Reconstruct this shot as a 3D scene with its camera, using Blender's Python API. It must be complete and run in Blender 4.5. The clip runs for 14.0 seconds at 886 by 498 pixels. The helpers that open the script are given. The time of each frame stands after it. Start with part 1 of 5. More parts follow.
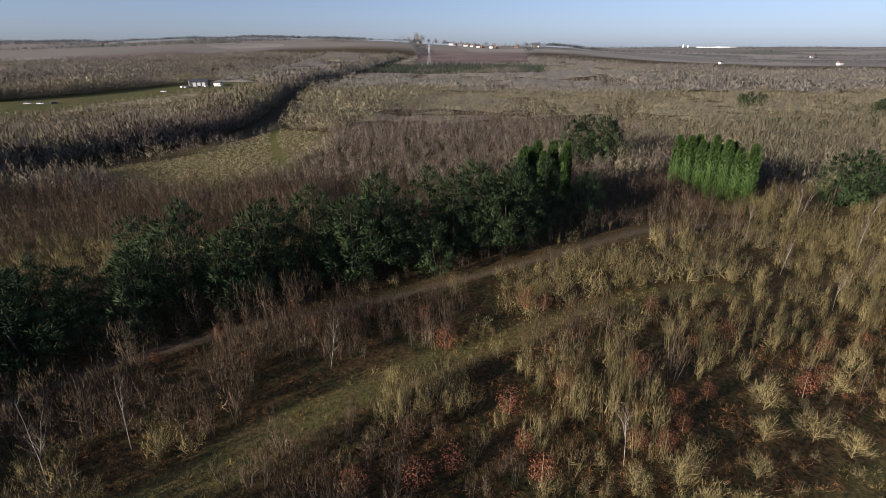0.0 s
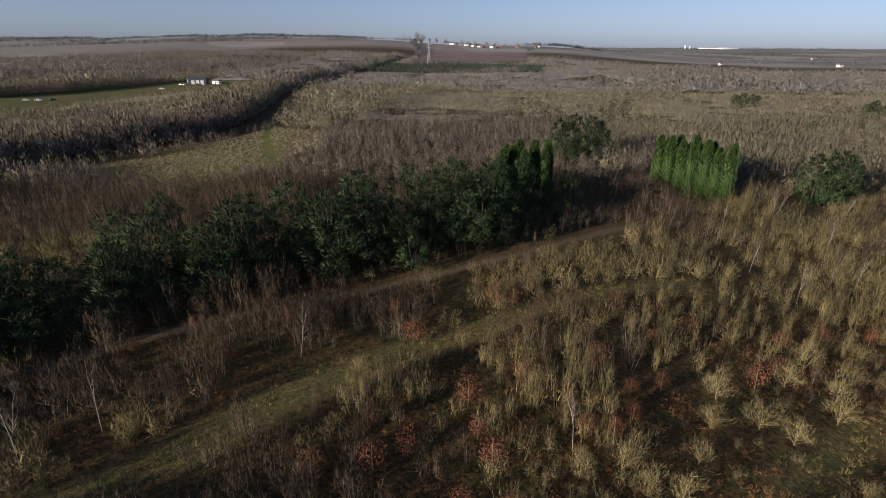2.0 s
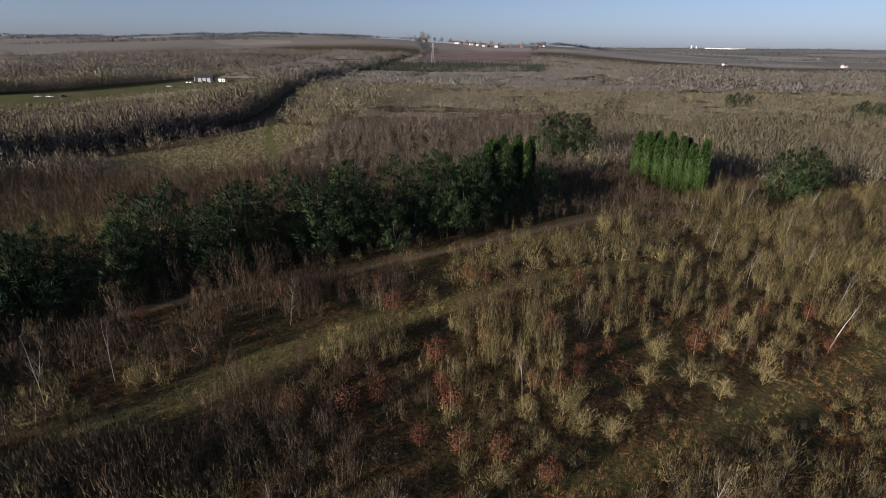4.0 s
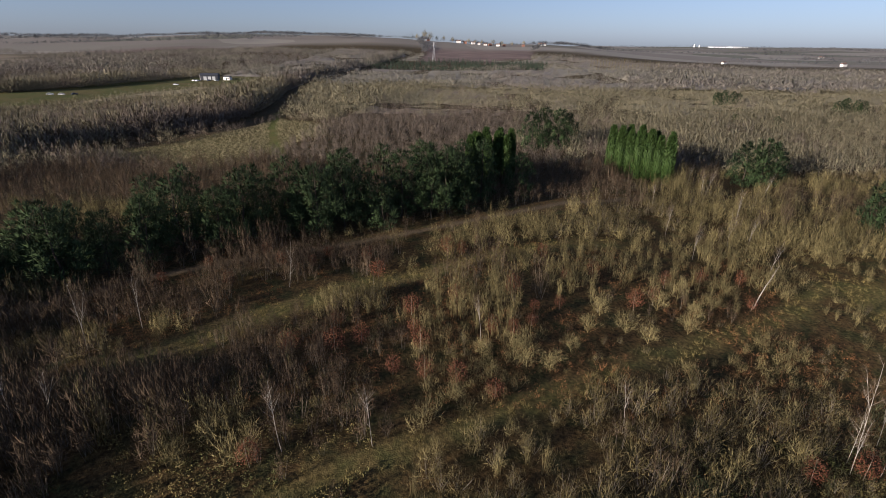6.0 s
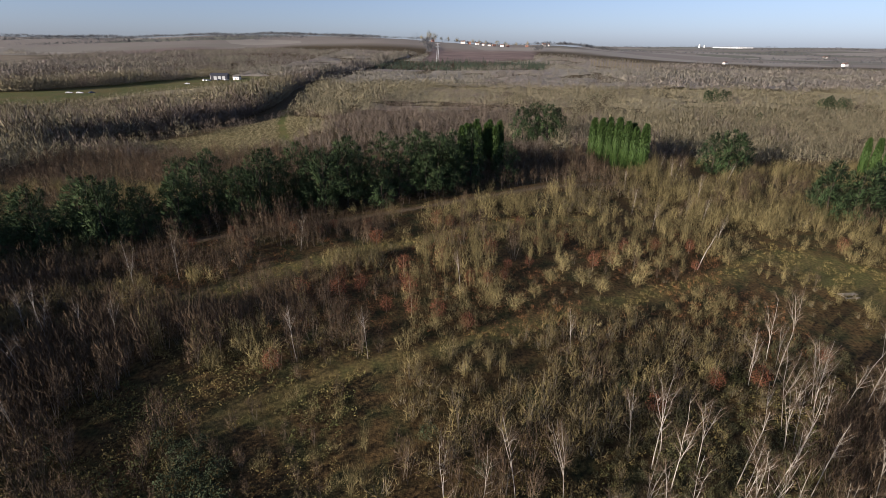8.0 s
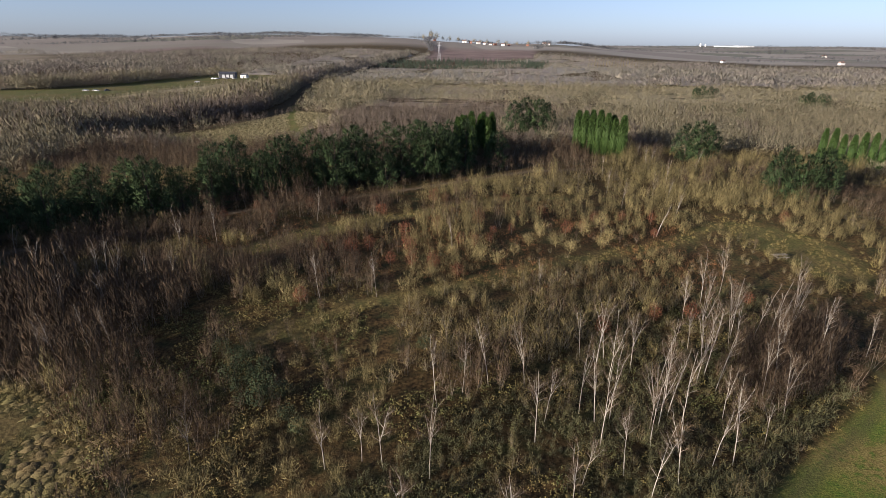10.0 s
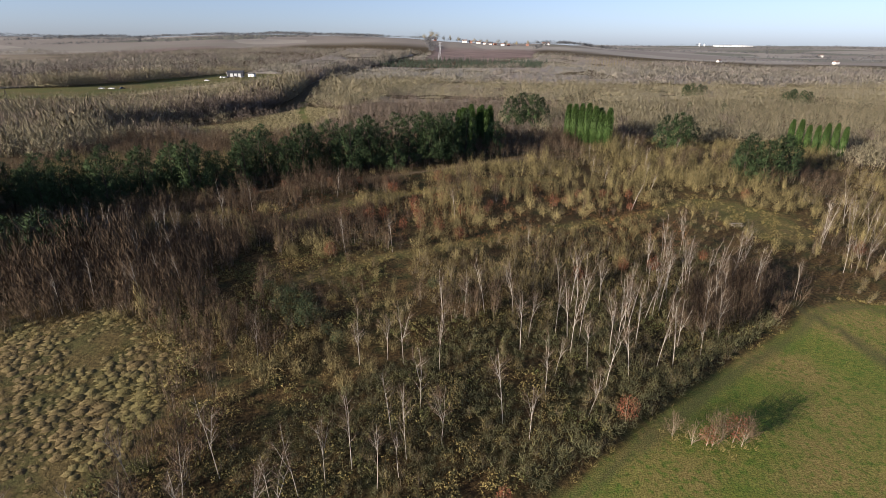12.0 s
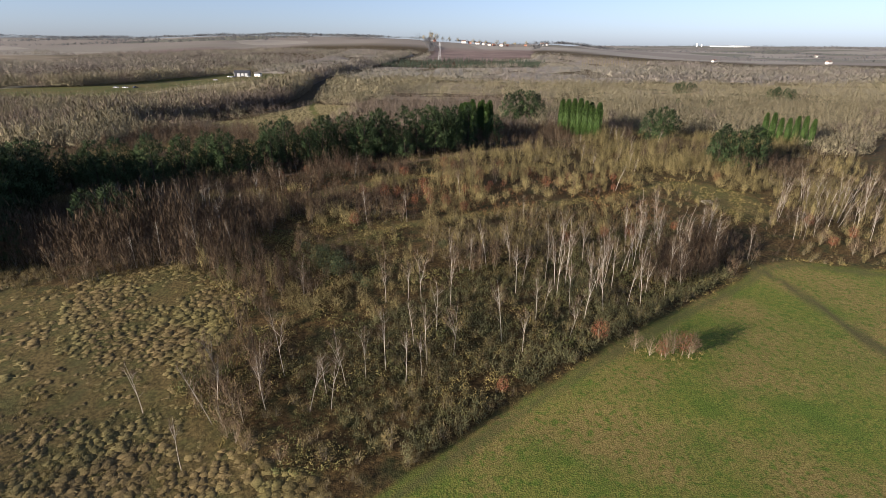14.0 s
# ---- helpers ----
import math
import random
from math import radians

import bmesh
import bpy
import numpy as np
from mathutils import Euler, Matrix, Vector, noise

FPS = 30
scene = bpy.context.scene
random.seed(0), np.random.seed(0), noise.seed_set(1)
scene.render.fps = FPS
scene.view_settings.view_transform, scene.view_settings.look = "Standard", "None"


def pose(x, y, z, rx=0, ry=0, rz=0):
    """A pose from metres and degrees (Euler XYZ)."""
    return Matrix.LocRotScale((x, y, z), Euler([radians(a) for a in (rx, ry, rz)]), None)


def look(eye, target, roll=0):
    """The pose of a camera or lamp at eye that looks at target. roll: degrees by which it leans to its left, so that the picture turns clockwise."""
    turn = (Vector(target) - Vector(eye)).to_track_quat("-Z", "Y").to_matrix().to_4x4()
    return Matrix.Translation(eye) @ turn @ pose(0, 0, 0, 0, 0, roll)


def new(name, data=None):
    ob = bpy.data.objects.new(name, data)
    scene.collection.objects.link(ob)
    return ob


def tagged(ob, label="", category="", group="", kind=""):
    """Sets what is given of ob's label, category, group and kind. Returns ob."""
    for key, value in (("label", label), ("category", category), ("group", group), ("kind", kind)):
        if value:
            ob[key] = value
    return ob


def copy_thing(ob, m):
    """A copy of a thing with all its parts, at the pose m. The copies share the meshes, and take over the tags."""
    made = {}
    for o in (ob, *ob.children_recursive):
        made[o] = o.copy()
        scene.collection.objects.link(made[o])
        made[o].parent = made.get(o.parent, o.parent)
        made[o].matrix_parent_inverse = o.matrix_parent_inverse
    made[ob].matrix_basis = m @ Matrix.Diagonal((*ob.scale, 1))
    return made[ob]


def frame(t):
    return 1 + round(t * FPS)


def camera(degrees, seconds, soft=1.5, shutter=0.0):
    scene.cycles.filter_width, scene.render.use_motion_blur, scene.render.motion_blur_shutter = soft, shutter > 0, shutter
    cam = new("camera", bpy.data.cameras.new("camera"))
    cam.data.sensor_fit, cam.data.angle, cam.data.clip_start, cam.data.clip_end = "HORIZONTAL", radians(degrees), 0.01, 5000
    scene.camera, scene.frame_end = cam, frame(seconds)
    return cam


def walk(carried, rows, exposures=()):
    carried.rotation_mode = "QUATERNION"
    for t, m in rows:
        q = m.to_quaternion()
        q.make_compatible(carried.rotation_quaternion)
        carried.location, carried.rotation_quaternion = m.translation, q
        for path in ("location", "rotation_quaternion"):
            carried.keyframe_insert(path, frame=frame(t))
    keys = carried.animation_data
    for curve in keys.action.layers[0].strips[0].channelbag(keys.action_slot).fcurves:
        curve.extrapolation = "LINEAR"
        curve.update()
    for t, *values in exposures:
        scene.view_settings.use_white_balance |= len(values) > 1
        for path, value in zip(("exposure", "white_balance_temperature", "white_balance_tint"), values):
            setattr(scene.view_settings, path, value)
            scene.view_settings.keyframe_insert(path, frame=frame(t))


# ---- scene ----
cam = camera(81.6, 14.0, soft=0.5)
METRES, EYE, TILT, LEAN, TURN = 100.0, 42.0, -21.5, 0.0, 0.0
ROWS = [
    (0.0, 0.0, 0.0, 0.0, 0.0, 0.0, -0.0),
    (0.5, 0.0116, -0.0015, -0.0, 0.04, 0.01, -0.12),
    (1.0, 0.0226, -0.005, -0.0013, 0.07, -0.03, -0.23),
    (1.5, 0.0331, -0.0111, -0.0034, 0.09, -0.06, -0.34),
    (2.0, 0.0435, -0.0209, -0.007, 0.1, -0.06, -0.41),
    (2.5, 0.0538, -0.0348, -0.0123, 0.22, -0.12, -0.49),
    (3.0, 0.0647, -0.0527, -0.0188, 0.47, -0.15, -0.69),
    (5.5, 0.1208, -0.1843, -0.0647, 0.8, -0.22, -0.92),
    (6.0, 0.1318, -0.217, -0.077, 1.01, -0.28, -0.96),
    (6.5, 0.1416, -0.2511, -0.0901, 1.2, -0.26, -1.03),
    (7.0, 0.1511, -0.2868, -0.1044, 1.36, -0.28, -1.05),
    (7.5, 0.1604, -0.3239, -0.12, 1.48, -0.29, -1.06),
    (8.0, 0.1674, -0.3623, -0.1362, 1.57, -0.22, -1.11),
    (10.5, 0.1898, -0.5763, -0.2188, 1.82, -0.35, -1.13),
    (11.0, 0.1906, -0.6206, -0.2371, 1.83, -0.38, -1.13),
    (11.5, 0.189, -0.6648, -0.2557, 1.81, -0.34, -1.11),
    (12.0, 0.1858, -0.7083, -0.2731, 1.83, -0.32, -1.11),
    (12.5, 0.1824, -0.7518, -0.2903, 1.83, -0.28, -1.1),
    (13.0, 0.1791, -0.7955, -0.3075, 1.81, -0.28, -1.07),
    (13.5, 0.176, -0.8392, -0.3251, 1.76, -0.23, -1.05),
    (14.0, 0.1733, -0.8822, -0.3439, 1.73, -0.25, -1.01),
]
walk(cam, [(t, pose(0, 0, EYE, TILT, LEAN, TURN) @ pose(METRES * x, METRES * y, METRES * z, 90 + pitch, roll, yaw)) for t, x, y, z, yaw, pitch, roll in ROWS],
     exposures=[(0.0, 1.2, 5450, 14), (3.0, 0.9, 5450, 14), (6.5, 1.1, 5450, 14), (8.0, 1.27, 5500, 14), (11.0, 1.52, 5550, 13), (14.0, 1.65, 5650, 12)])

# ---------------------------------------------------------------- world, sun
SUN_AZ, SUN_EL = radians(235.0), radians(13.5)
world = bpy.data.worlds.new("sky")
scene.world = world
world.use_nodes = True
wn = world.node_tree.nodes
sky = wn.new("ShaderNodeTexSky")
sky.sky_type, sky.sun_disc = "NISHITA", False
sky.sun_elevation, sky.sun_rotation = SUN_EL, SUN_AZ
sky.altitude, sky.air_density, sky.dust_density, sky.ozone_density = 100, 1.0, 0.5, 3.0
soften = wn.new("ShaderNodeHueSaturation")
soften.inputs["Saturation"].default_value = 0.52
tinge = wn.new("ShaderNodeMix")
tinge.data_type, tinge.blend_type = "RGBA", "MULTIPLY"
tinge.inputs["Factor"].default_value = 1.0
tinge.inputs["B"].default_value = (0.94, 0.97, 1.12, 1)
world.node_tree.links.new(sky.outputs[0], soften.inputs["Color"])
world.node_tree.links.new(soften.outputs[0], tinge.inputs["A"])
world.node_tree.links.new(tinge.outputs["Result"], wn["Background"].inputs[0])
wn["Background"].inputs[1].default_value = 0.05
TO_SUN = Vector((math.sin(SUN_AZ) * math.cos(SUN_EL), math.cos(SUN_AZ) * math.cos(SUN_EL), math.sin(SUN_EL)))
sun = new("sun", bpy.data.lights.new("sun", "SUN"))
sun.data.energy, sun.data.angle, sun.data.color = 5.0, radians(0.6), (1.0, 0.80, 0.56)
sun.matrix_basis = look(TO_SUN * 300, (0, 0, 0))


# ---------------------------------------------------------------- materials
def surface(name, dark, light, scale=0.4, rough=0.9, spread=0.5, tint=0.0, alt=None, alt_scale=0.03, bump=0.0, bump_scale=6.0, stretch=1.0):
    """Two tones mixed by fine noise and by piece, a third tone in broad patches, fine relief."""
    m = bpy.data.materials.new(name)
    m.use_nodes = True
    n, l = m.node_tree.nodes, m.node_tree.links
    bsdf = n["Principled BSDF"]
    bsdf.inputs["Roughness"].default_value = rough
    bsdf.inputs["Specular IOR Level"].default_value = 0.25
    pos = n.new("ShaderNodeNewGeometry")
    fine = n.new("ShaderNodeTexNoise")
    fine.inputs["Scale"].default_value, fine.inputs["Detail"].default_value = scale, 5
    grain = n.new("ShaderNodeVectorMath")
    grain.operation = "MULTIPLY"
    grain.inputs[1].default_value = (1, 1, stretch)
    l.new(pos.outputs["Position"], grain.inputs[0])
    l.new(grain.outputs[0], fine.inputs["Vector"])
    add = n.new("ShaderNodeMath")
    add.operation = "MULTIPLY_ADD"
    l.new(pos.outputs["Random Per Island"], add.inputs[0])
    add.inputs[1].default_value = spread
    l.new(fine.outputs["Fac"], add.inputs[2])
    last = add
    if tint:
        att = n.new("ShaderNodeAttribute")
        att.attribute_name = "tint"
        more = n.new("ShaderNodeMath")
        more.operation = "MULTIPLY_ADD"
        l.new(att.outputs["Fac"], more.inputs[0])
        more.inputs[1].default_value = tint
        l.new(add.outputs[0], more.inputs[2])
        last = more
    ramp = n.new("ShaderNodeMapRange")
    ramp.inputs["From Min"].default_value = 0.28
    ramp.inputs["From Max"].default_value = 0.72 + spread + tint
    l.new(last.outputs[0], ramp.inputs["Value"])
    mix = n.new("ShaderNodeMix")
    mix.data_type = "RGBA"
    mix.inputs["A"].default_value, mix.inputs["B"].default_value = (*dark, 1), (*light, 1)
    l.new(ramp.outputs[0], mix.inputs["Factor"])
    out = mix.outputs["Result"]
    if alt:
        broad = n.new("ShaderNodeTexNoise")
        broad.inputs["Scale"].default_value, broad.inputs["Detail"].default_value = alt_scale, 4
        l.new(pos.outputs["Position"], broad.inputs["Vector"])
        step = n.new("ShaderNodeMapRange")
        step.inputs["From Min"].default_value, step.inputs["From Max"].default_value = 0.45, 0.62
        l.new(broad.outputs["Fac"], step.inputs["Value"])
        mix2 = n.new("ShaderNodeMix")
        mix2.data_type = "RGBA"
        l.new(step.outputs[0], mix2.inputs["Factor"])
        l.new(out, mix2.inputs["A"])
        mix2.inputs["B"].default_value = (*alt, 1)
        out = mix2.outputs["Result"]
    l.new(out, bsdf.inputs["Base Color"])
    if bump:
        b = n.new("ShaderNodeBump")
        b.inputs["Strength"].default_value, b.inputs["Distance"].default_value = bump, 0.15
        rel = n.new("ShaderNodeTexNoise")
        rel.inputs["Scale"].default_value, rel.inputs["Detail"].default_value = bump_scale, 6
        l.new(grain.outputs[0], rel.inputs["Vector"])
        l.new(rel.outputs["Fac"], b.inputs["Height"])
        l.new(b.outputs[0], bsdf.inputs["Normal"])
    return m


M_BIRCH_BARK = surface("birch_bark", (0.09, 0.075, 0.058), (0.38, 0.345, 0.295), 1.4, 0.7, 0.1, 0.4)
M_GREY_BARK = surface("grey_bark", (0.09, 0.076, 0.056), (0.30, 0.255, 0.19), 1.0, 0.9, 0.2, 0.3)
M_PINE_BARK = surface("pine_bark", (0.016, 0.014, 0.011), (0.060, 0.046, 0.034), 1.5, 0.95, 0.1)
M_BIRCH_TWIG = surface("birch_twigs", (0.046, 0.031, 0.018), (0.146, 0.102, 0.061), 2.2, 0.9, 0.18, 0.7, None, 0.03, 0.8, 4.0, 0.6)
M_WILLOW_TWIG = surface("willow_twigs", (0.085, 0.070, 0.029), (0.300, 0.248, 0.110), 2.2, 0.9, 0.18, 0.7, None, 0.03, 0.8, 4.0, 0.6)
M_THORN_TWIG = surface("thorn_twigs", (0.065, 0.051, 0.021), (0.250, 0.202, 0.084), 2.2, 0.9, 0.18, 0.7, None, 0.03, 0.8, 4.0, 0.6)
# twigs of the further woods: greyer and less saturated, haze painted into the colour
M_HAZED_BIRCH = surface("hazed_birch_twigs", (0.092, 0.073, 0.056), (0.245, 0.198, 0.154), 0.9, 0.95, 0.1, 0.4, None, 0.03, 1.0, 2.0, 0.5)
M_HAZED_WILLOW = surface("hazed_willow_twigs", (0.118, 0.104, 0.064), (0.300, 0.266, 0.168), 0.9, 0.95, 0.1, 0.4, None, 0.03, 1.0, 2.0, 0.5)
M_HAZED_BROWN = surface("hazed_brown_twigs", (0.105, 0.093, 0.080), (0.230, 0.204, 0.176), 0.4, 0.95, 0.08, 0.35, None, 0.03, 1.0, 1.0, 0.5)
M_HAZED_TAN = surface("hazed_tan_twigs", (0.112, 0.103, 0.082), (0.250, 0.230, 0.182), 0.4, 0.95, 0.08, 0.35, None, 0.03, 1.0, 1.0, 0.5)
M_FAR_CONIFER = surface("far_conifer_needles", (0.034, 0.048, 0.034), (0.085, 0.105, 0.072), 0.1, 0.9, 0.3, 0.4)
# ridge hedges: the blue grey is distance haze, painted as base colour
M_HAZED_HEDGE = surface("hazed_hedge_twigs", (0.070, 0.072, 0.078), (0.118, 0.120, 0.125), 0.2, 0.95, 0.1, 0.3)
M_RUSSET = surface("russet_leaves", (0.080, 0.029, 0.015), (0.195, 0.078, 0.036), 0.5, 0.8, 0.5, 0.4)
M_PINE = surface("pine_needles", (0.005, 0.014, 0.005), (0.060, 0.094, 0.032), 0.6, 0.9, 0.5, 0.4)
M_CYPRESS = surface("cypress_sprays", (0.012, 0.033, 0.006), (0.056, 0.092, 0.019), 0.8, 0.7, 0.5, 0.2)
M_STRAW = surface("dead_grass", (0.062, 0.050, 0.014), (0.285, 0.228, 0.078), 0.4, 0.9, 0.5, 0.5)
M_CLUMP = surface("tussock_grass", (0.055, 0.041, 0.015), (0.132, 0.098, 0.040), 1.8, 0.9, 0.3, 0.3, (0.096, 0.082, 0.028), 0.12, 0.8, 9.0)
M_LAWN_GRASS = surface("lawn_grass", (0.040, 0.056, 0.008), (0.150, 0.158, 0.034), 0.5, 0.9, 0.3, 0.4, (0.140, 0.112, 0.038), 0.07)
M_GORSE = surface("gorse_needles", (0.012, 0.020, 0.008), (0.055, 0.072, 0.030), 0.6, 0.85, 0.5, 0.4)
M_MOUND = surface("heath_plants", (0.056, 0.037, 0.012), (0.180, 0.152, 0.052), 0.25, 0.9, 0.3, 0.6, (0.062, 0.068, 0.020), 0.16)
M_SCRUB = surface("grey_green_scrub", (0.028, 0.030, 0.012), (0.135, 0.128, 0.059), 0.35, 0.9, 0.4, 0.6)
M_BRACKEN = surface("dead_bracken", (0.066, 0.031, 0.012), (0.240, 0.118, 0.043), 0.4, 0.9, 0.5, 0.4)
M_PALE_GRASS = surface("pale_rough_grass", (0.105, 0.090, 0.046), (0.33, 0.285, 0.165), 0.3, 0.9, 0.5, 0.4)
M_BRAMBLE = surface("bramble", (0.028, 0.024, 0.008), (0.132, 0.105, 0.037), 0.3, 0.85, 0.5, 0.5)


def ground_material():
    m = bpy.data.materials.new("heath_ground")
    m.use_nodes = True
    n, l = m.node_tree.nodes, m.node_tree.links
    bsdf = n["Principled BSDF"]
    bsdf.inputs["Roughness"].default_value = 0.95
    bsdf.inputs["Specular IOR Level"].default_value = 0.15
    pos = n.new("ShaderNodeNewGeometry")

    def noise_tex(scale, detail=5):
        t = n.new("ShaderNodeTexNoise")
        t.inputs["Scale"].default_value, t.inputs["Detail"].default_value = scale, detail
        l.new(pos.outputs["Position"], t.inputs["Vector"])
        return t.outputs["Fac"]

    def blend(fac, a, b, lo=None, hi=None):
        if lo is not None:
            r = n.new("ShaderNodeMapRange")
            r.inputs["From Min"].default_value, r.inputs["From Max"].default_value = lo, hi
            l.new(fac, r.inputs["Value"])
            fac = r.outputs[0]
        x = n.new("ShaderNodeMix")
        x.data_type = "RGBA"
        l.new(fac, x.inputs["Factor"])
        for sock, v in (("A", a), ("B", b)):
            if isinstance(v, tuple):
                x.inputs[sock].default_value = (*v, 1)
            else:
                l.new(v, x.inputs[sock])
        return x.outputs["Result"]

    def zone(name):
        a = n.new("ShaderNodeAttribute")
        a.attribute_name = name
        return a.outputs["Fac"]

    fine, mid, broad = noise_tex(2.2, 6), noise_tex(0.35), noise_tex(0.045)
    litter = blend(fine, (0.022, 0.014, 0.005), (0.098, 0.064, 0.024), 0.35, 0.7)
    moss = blend(fine, (0.014, 0.015, 0.005), (0.056, 0.052, 0.018), 0.35, 0.7)
    col = blend(mid, litter, moss, 0.45, 0.65)
    straw = blend(fine, (0.056, 0.045, 0.015), (0.140, 0.110, 0.042), 0.35, 0.68)
    straw = blend(mid, straw, blend(fine, (0.048, 0.047, 0.014), (0.105, 0.095, 0.032), 0.35, 0.68), 0.4, 0.6)
    col = blend(zone("straw"), col, straw)
    fine = noise_tex(5.5, 6)
    tuft = noise_tex(1.3, 4)
    lawn = blend(fine, (0.046, 0.056, 0.009), (0.160, 0.163, 0.032), 0.34, 0.66)
    lush = blend(fine, (0.028, 0.052, 0.006), (0.100, 0.136, 0.020), 0.34, 0.66)
    dry = blend(fine, (0.080, 0.062, 0.016), (0.215, 0.168, 0.058), 0.34, 0.66)
    lawn = blend(tuft, lush, lawn, 0.36, 0.56)
    lawn = blend(noise_tex(0.13), lush, lawn, 0.34, 0.5)
    lawn = blend(noise_tex(0.06), lawn, blend(tuft, lawn, dry, 0.32, 0.55), 0.44, 0.6)
    col = blend(zone("lawn"), col, lawn)
    earth = blend(fine, (0.045, 0.034, 0.022), (0.125, 0.095, 0.062), 0.3, 0.7)
    col = blend(zone("earth"), col, earth)
    worn = blend(fine, (0.035, 0.036, 0.012), (0.085, 0.075, 0.03), 0.3, 0.7)
    col = blend(zone("worn"), col, worn)
    plough = blend(noise_tex(0.02), (0.115, 0.082, 0.070), (0.165, 0.122, 0.107), 0.35, 0.65)
    col = blend(zone("plough"), col, plough)
    stub = blend(noise_tex(0.02), (0.14, 0.115, 0.077), (0.20, 0.165, 0.115), 0.35, 0.65)
    col = blend(zone("stubble"), col, stub)
    cells = n.new("ShaderNodeTexVoronoi")
    cells.inputs["Scale"].default_value = 0.0042
    l.new(pos.outputs["Position"], cells.inputs["Vector"])
    sep = n.new("ShaderNodeSeparateColor")
    l.new(cells.outputs["Color"], sep.inputs[0])
    # far field tones are paler and greyer, with haze put into the colour
    quilt = blend(sep.outputs[0], (0.125, 0.123, 0.092), (0.175, 0.155, 0.130), 0.2, 0.5)
    quilt = blend(sep.outputs[1], quilt, (0.225, 0.205, 0.172), 0.6, 0.75)
    col = blend(zone("quilt"), col, quilt)
    l.new(col, bsdf.inputs["Base Color"])
    b = n.new("ShaderNodeBump")
    b.inputs["Strength"].default_value, b.inputs["Distance"].default_value = 0.6, 0.2
    l.new(fine, b.inputs["Height"])
    l.new(b.outputs[0], bsdf.inputs["Normal"])
    return m


# ---------------------------------------------------------------- plan
def lattice(x, y, scale, seed=0):
    """Smooth value noise, 0 to 1."""
    x, y = np.asarray(x, float) / scale, np.asarray(y, float) / scale
    i, j = np.floor(x), np.floor(y)
    u, v = x - i, y - j
    u, v = u * u * (3 - 2 * u), v * v * (3 - 2 * v)

    def h(a, b):
        s = np.sin(a * 127.1 + b * 311.7 + seed * 74.7) * 43758.5453
        return s - np.floor(s)
    return (h(i, j) * (1 - u) + h(i + 1, j) * u) * (1 - v) + (h(i, j + 1) * (1 - u) + h(i + 1, j + 1) * u) * v


def inside(x, y, poly):
    """Signed distance to a polygon, positive inside."""
    x, y = np.asarray(x, float), np.asarray(y, float)
    best, odd = np.full(x.shape, 1e9), np.zeros(x.shape, bool)
    for (ax, ay), (bx, by) in zip(poly, poly[1:] + poly[:1]):
        best = np.minimum(best, gap(x, y, [(ax, ay), (bx, by)]))
        cross = ((ay > y) != (by > y)) & (x < (bx - ax) * (y - ay) / (by - ay + 1e-12) + ax)
        odd ^= cross
    return np.where(odd, best, -best)


def gap(x, y, line):
    """Distance to a polyline."""
    x, y = np.asarray(x, float), np.asarray(y, float)
    best = np.full(x.shape, 1e9)
    for (ax, ay), (bx, by) in zip(line, line[1:]):
        dx, dy = bx - ax, by - ay
        t = np.clip(((x - ax) * dx + (y - ay) * dy) / (dx * dx + dy * dy), 0, 1)
        best = np.minimum(best, np.hypot(x - ax - t * dx, y - ay - t * dy))
    return best


def ease(v, lo, hi):
    t = np.clip((v - lo) / (hi - lo), 0, 1)
    return t * t * (3 - 2 * t)


LAWN = [(-6, -70), (7, -54), (11, -50.5), (25, -37.5), (33.5, -30.5), (44, -21.8), (58, -9.6), (75.4, 3), (81.6, 8.5), (90.5, 11.5), (100, 8), (108, 6.5), (260, 0), (260, -300), (-6, -300)]
TRACK = [(80, 9.5), (83.5, 0), (84.6, -12.2), (85.7, -22.4), (86, -90)]
TUSSOCK = [(-95, -16), (-65, -13.5), (-52, -13.5), (-44, -5), (-34.5, -6), (-21, -14), (-22, -30.7), (-21.5, -37.5), (-12, -43.4), (-5, -51), (1, -53), (4, -58), (-8, -110), (-95, -110)]
CLEARING = [(-125, 167), (-111, 162), (-86, 140), (-70, 132), (-56, 140), (-53, 151), (-50, 167), (-43, 222), (-62, 236), (-76, 246), (-85, 212), (-98, 183), (-113, 171)]
PATH = [(-88, 24), (-60, 42), (-46.5, 51), (-40, 57), (-9, 72), (-2, 76), (7.5, 80.5), (24, 90), (41, 101), (66, 106)]
LANE = [(-33, 28), (-25, 36), (-17, 44), (-2, 55), (9, 61), (18, 66), (34, 73), (46, 76)]
RIDE = [(-11, 7), (2, 16), (9, 19), (23.5, 26.4), (32, 32), (42, 37.6), (56, 45), (66, 50), (80, 62)]
GLADE = [(82, 65), (79, 60), (84, 46), (86, 36), (90, 32), (98, 34), (105, 44), (100, 54), (90, 63)]
DITCH = [(-49, -15), (-44.2, -24.4), (-38, -33), (-33.3, -40.6)]
ISLAND = [(44, -24.5), (49, -27), (54, -26.5), (55, -24.5), (50, -23.5)]
STRIP = [(-420, 240), (-276, 329), (-260, 387), (-233, 457), (-203, 466), (-215, 505), (-245, 513), (-277, 449), (-296, 351), (-430, 300)]
SIDE_PATH = [(129, 234), (141, 229), (156, 215), (168, 195), (185, 165)]
FIELD = [(-52, 900), (60, 915), (150, 950), (190, 1240), (235, 1480), (-75, 1480), (-68, 1350), (-45, 1100)]
FIELD_L = [(-1300, 1000), (-761, 925), (-600, 1000), (-480, 1050), (-400, 1165), (-380, 1330), (-520, 1420), (-700, 1330), (-1000, 1220)]
STUBBLE = [(-900, 660), (-560, 660), (-590, 760), (-700, 890), (-1100, 930)]
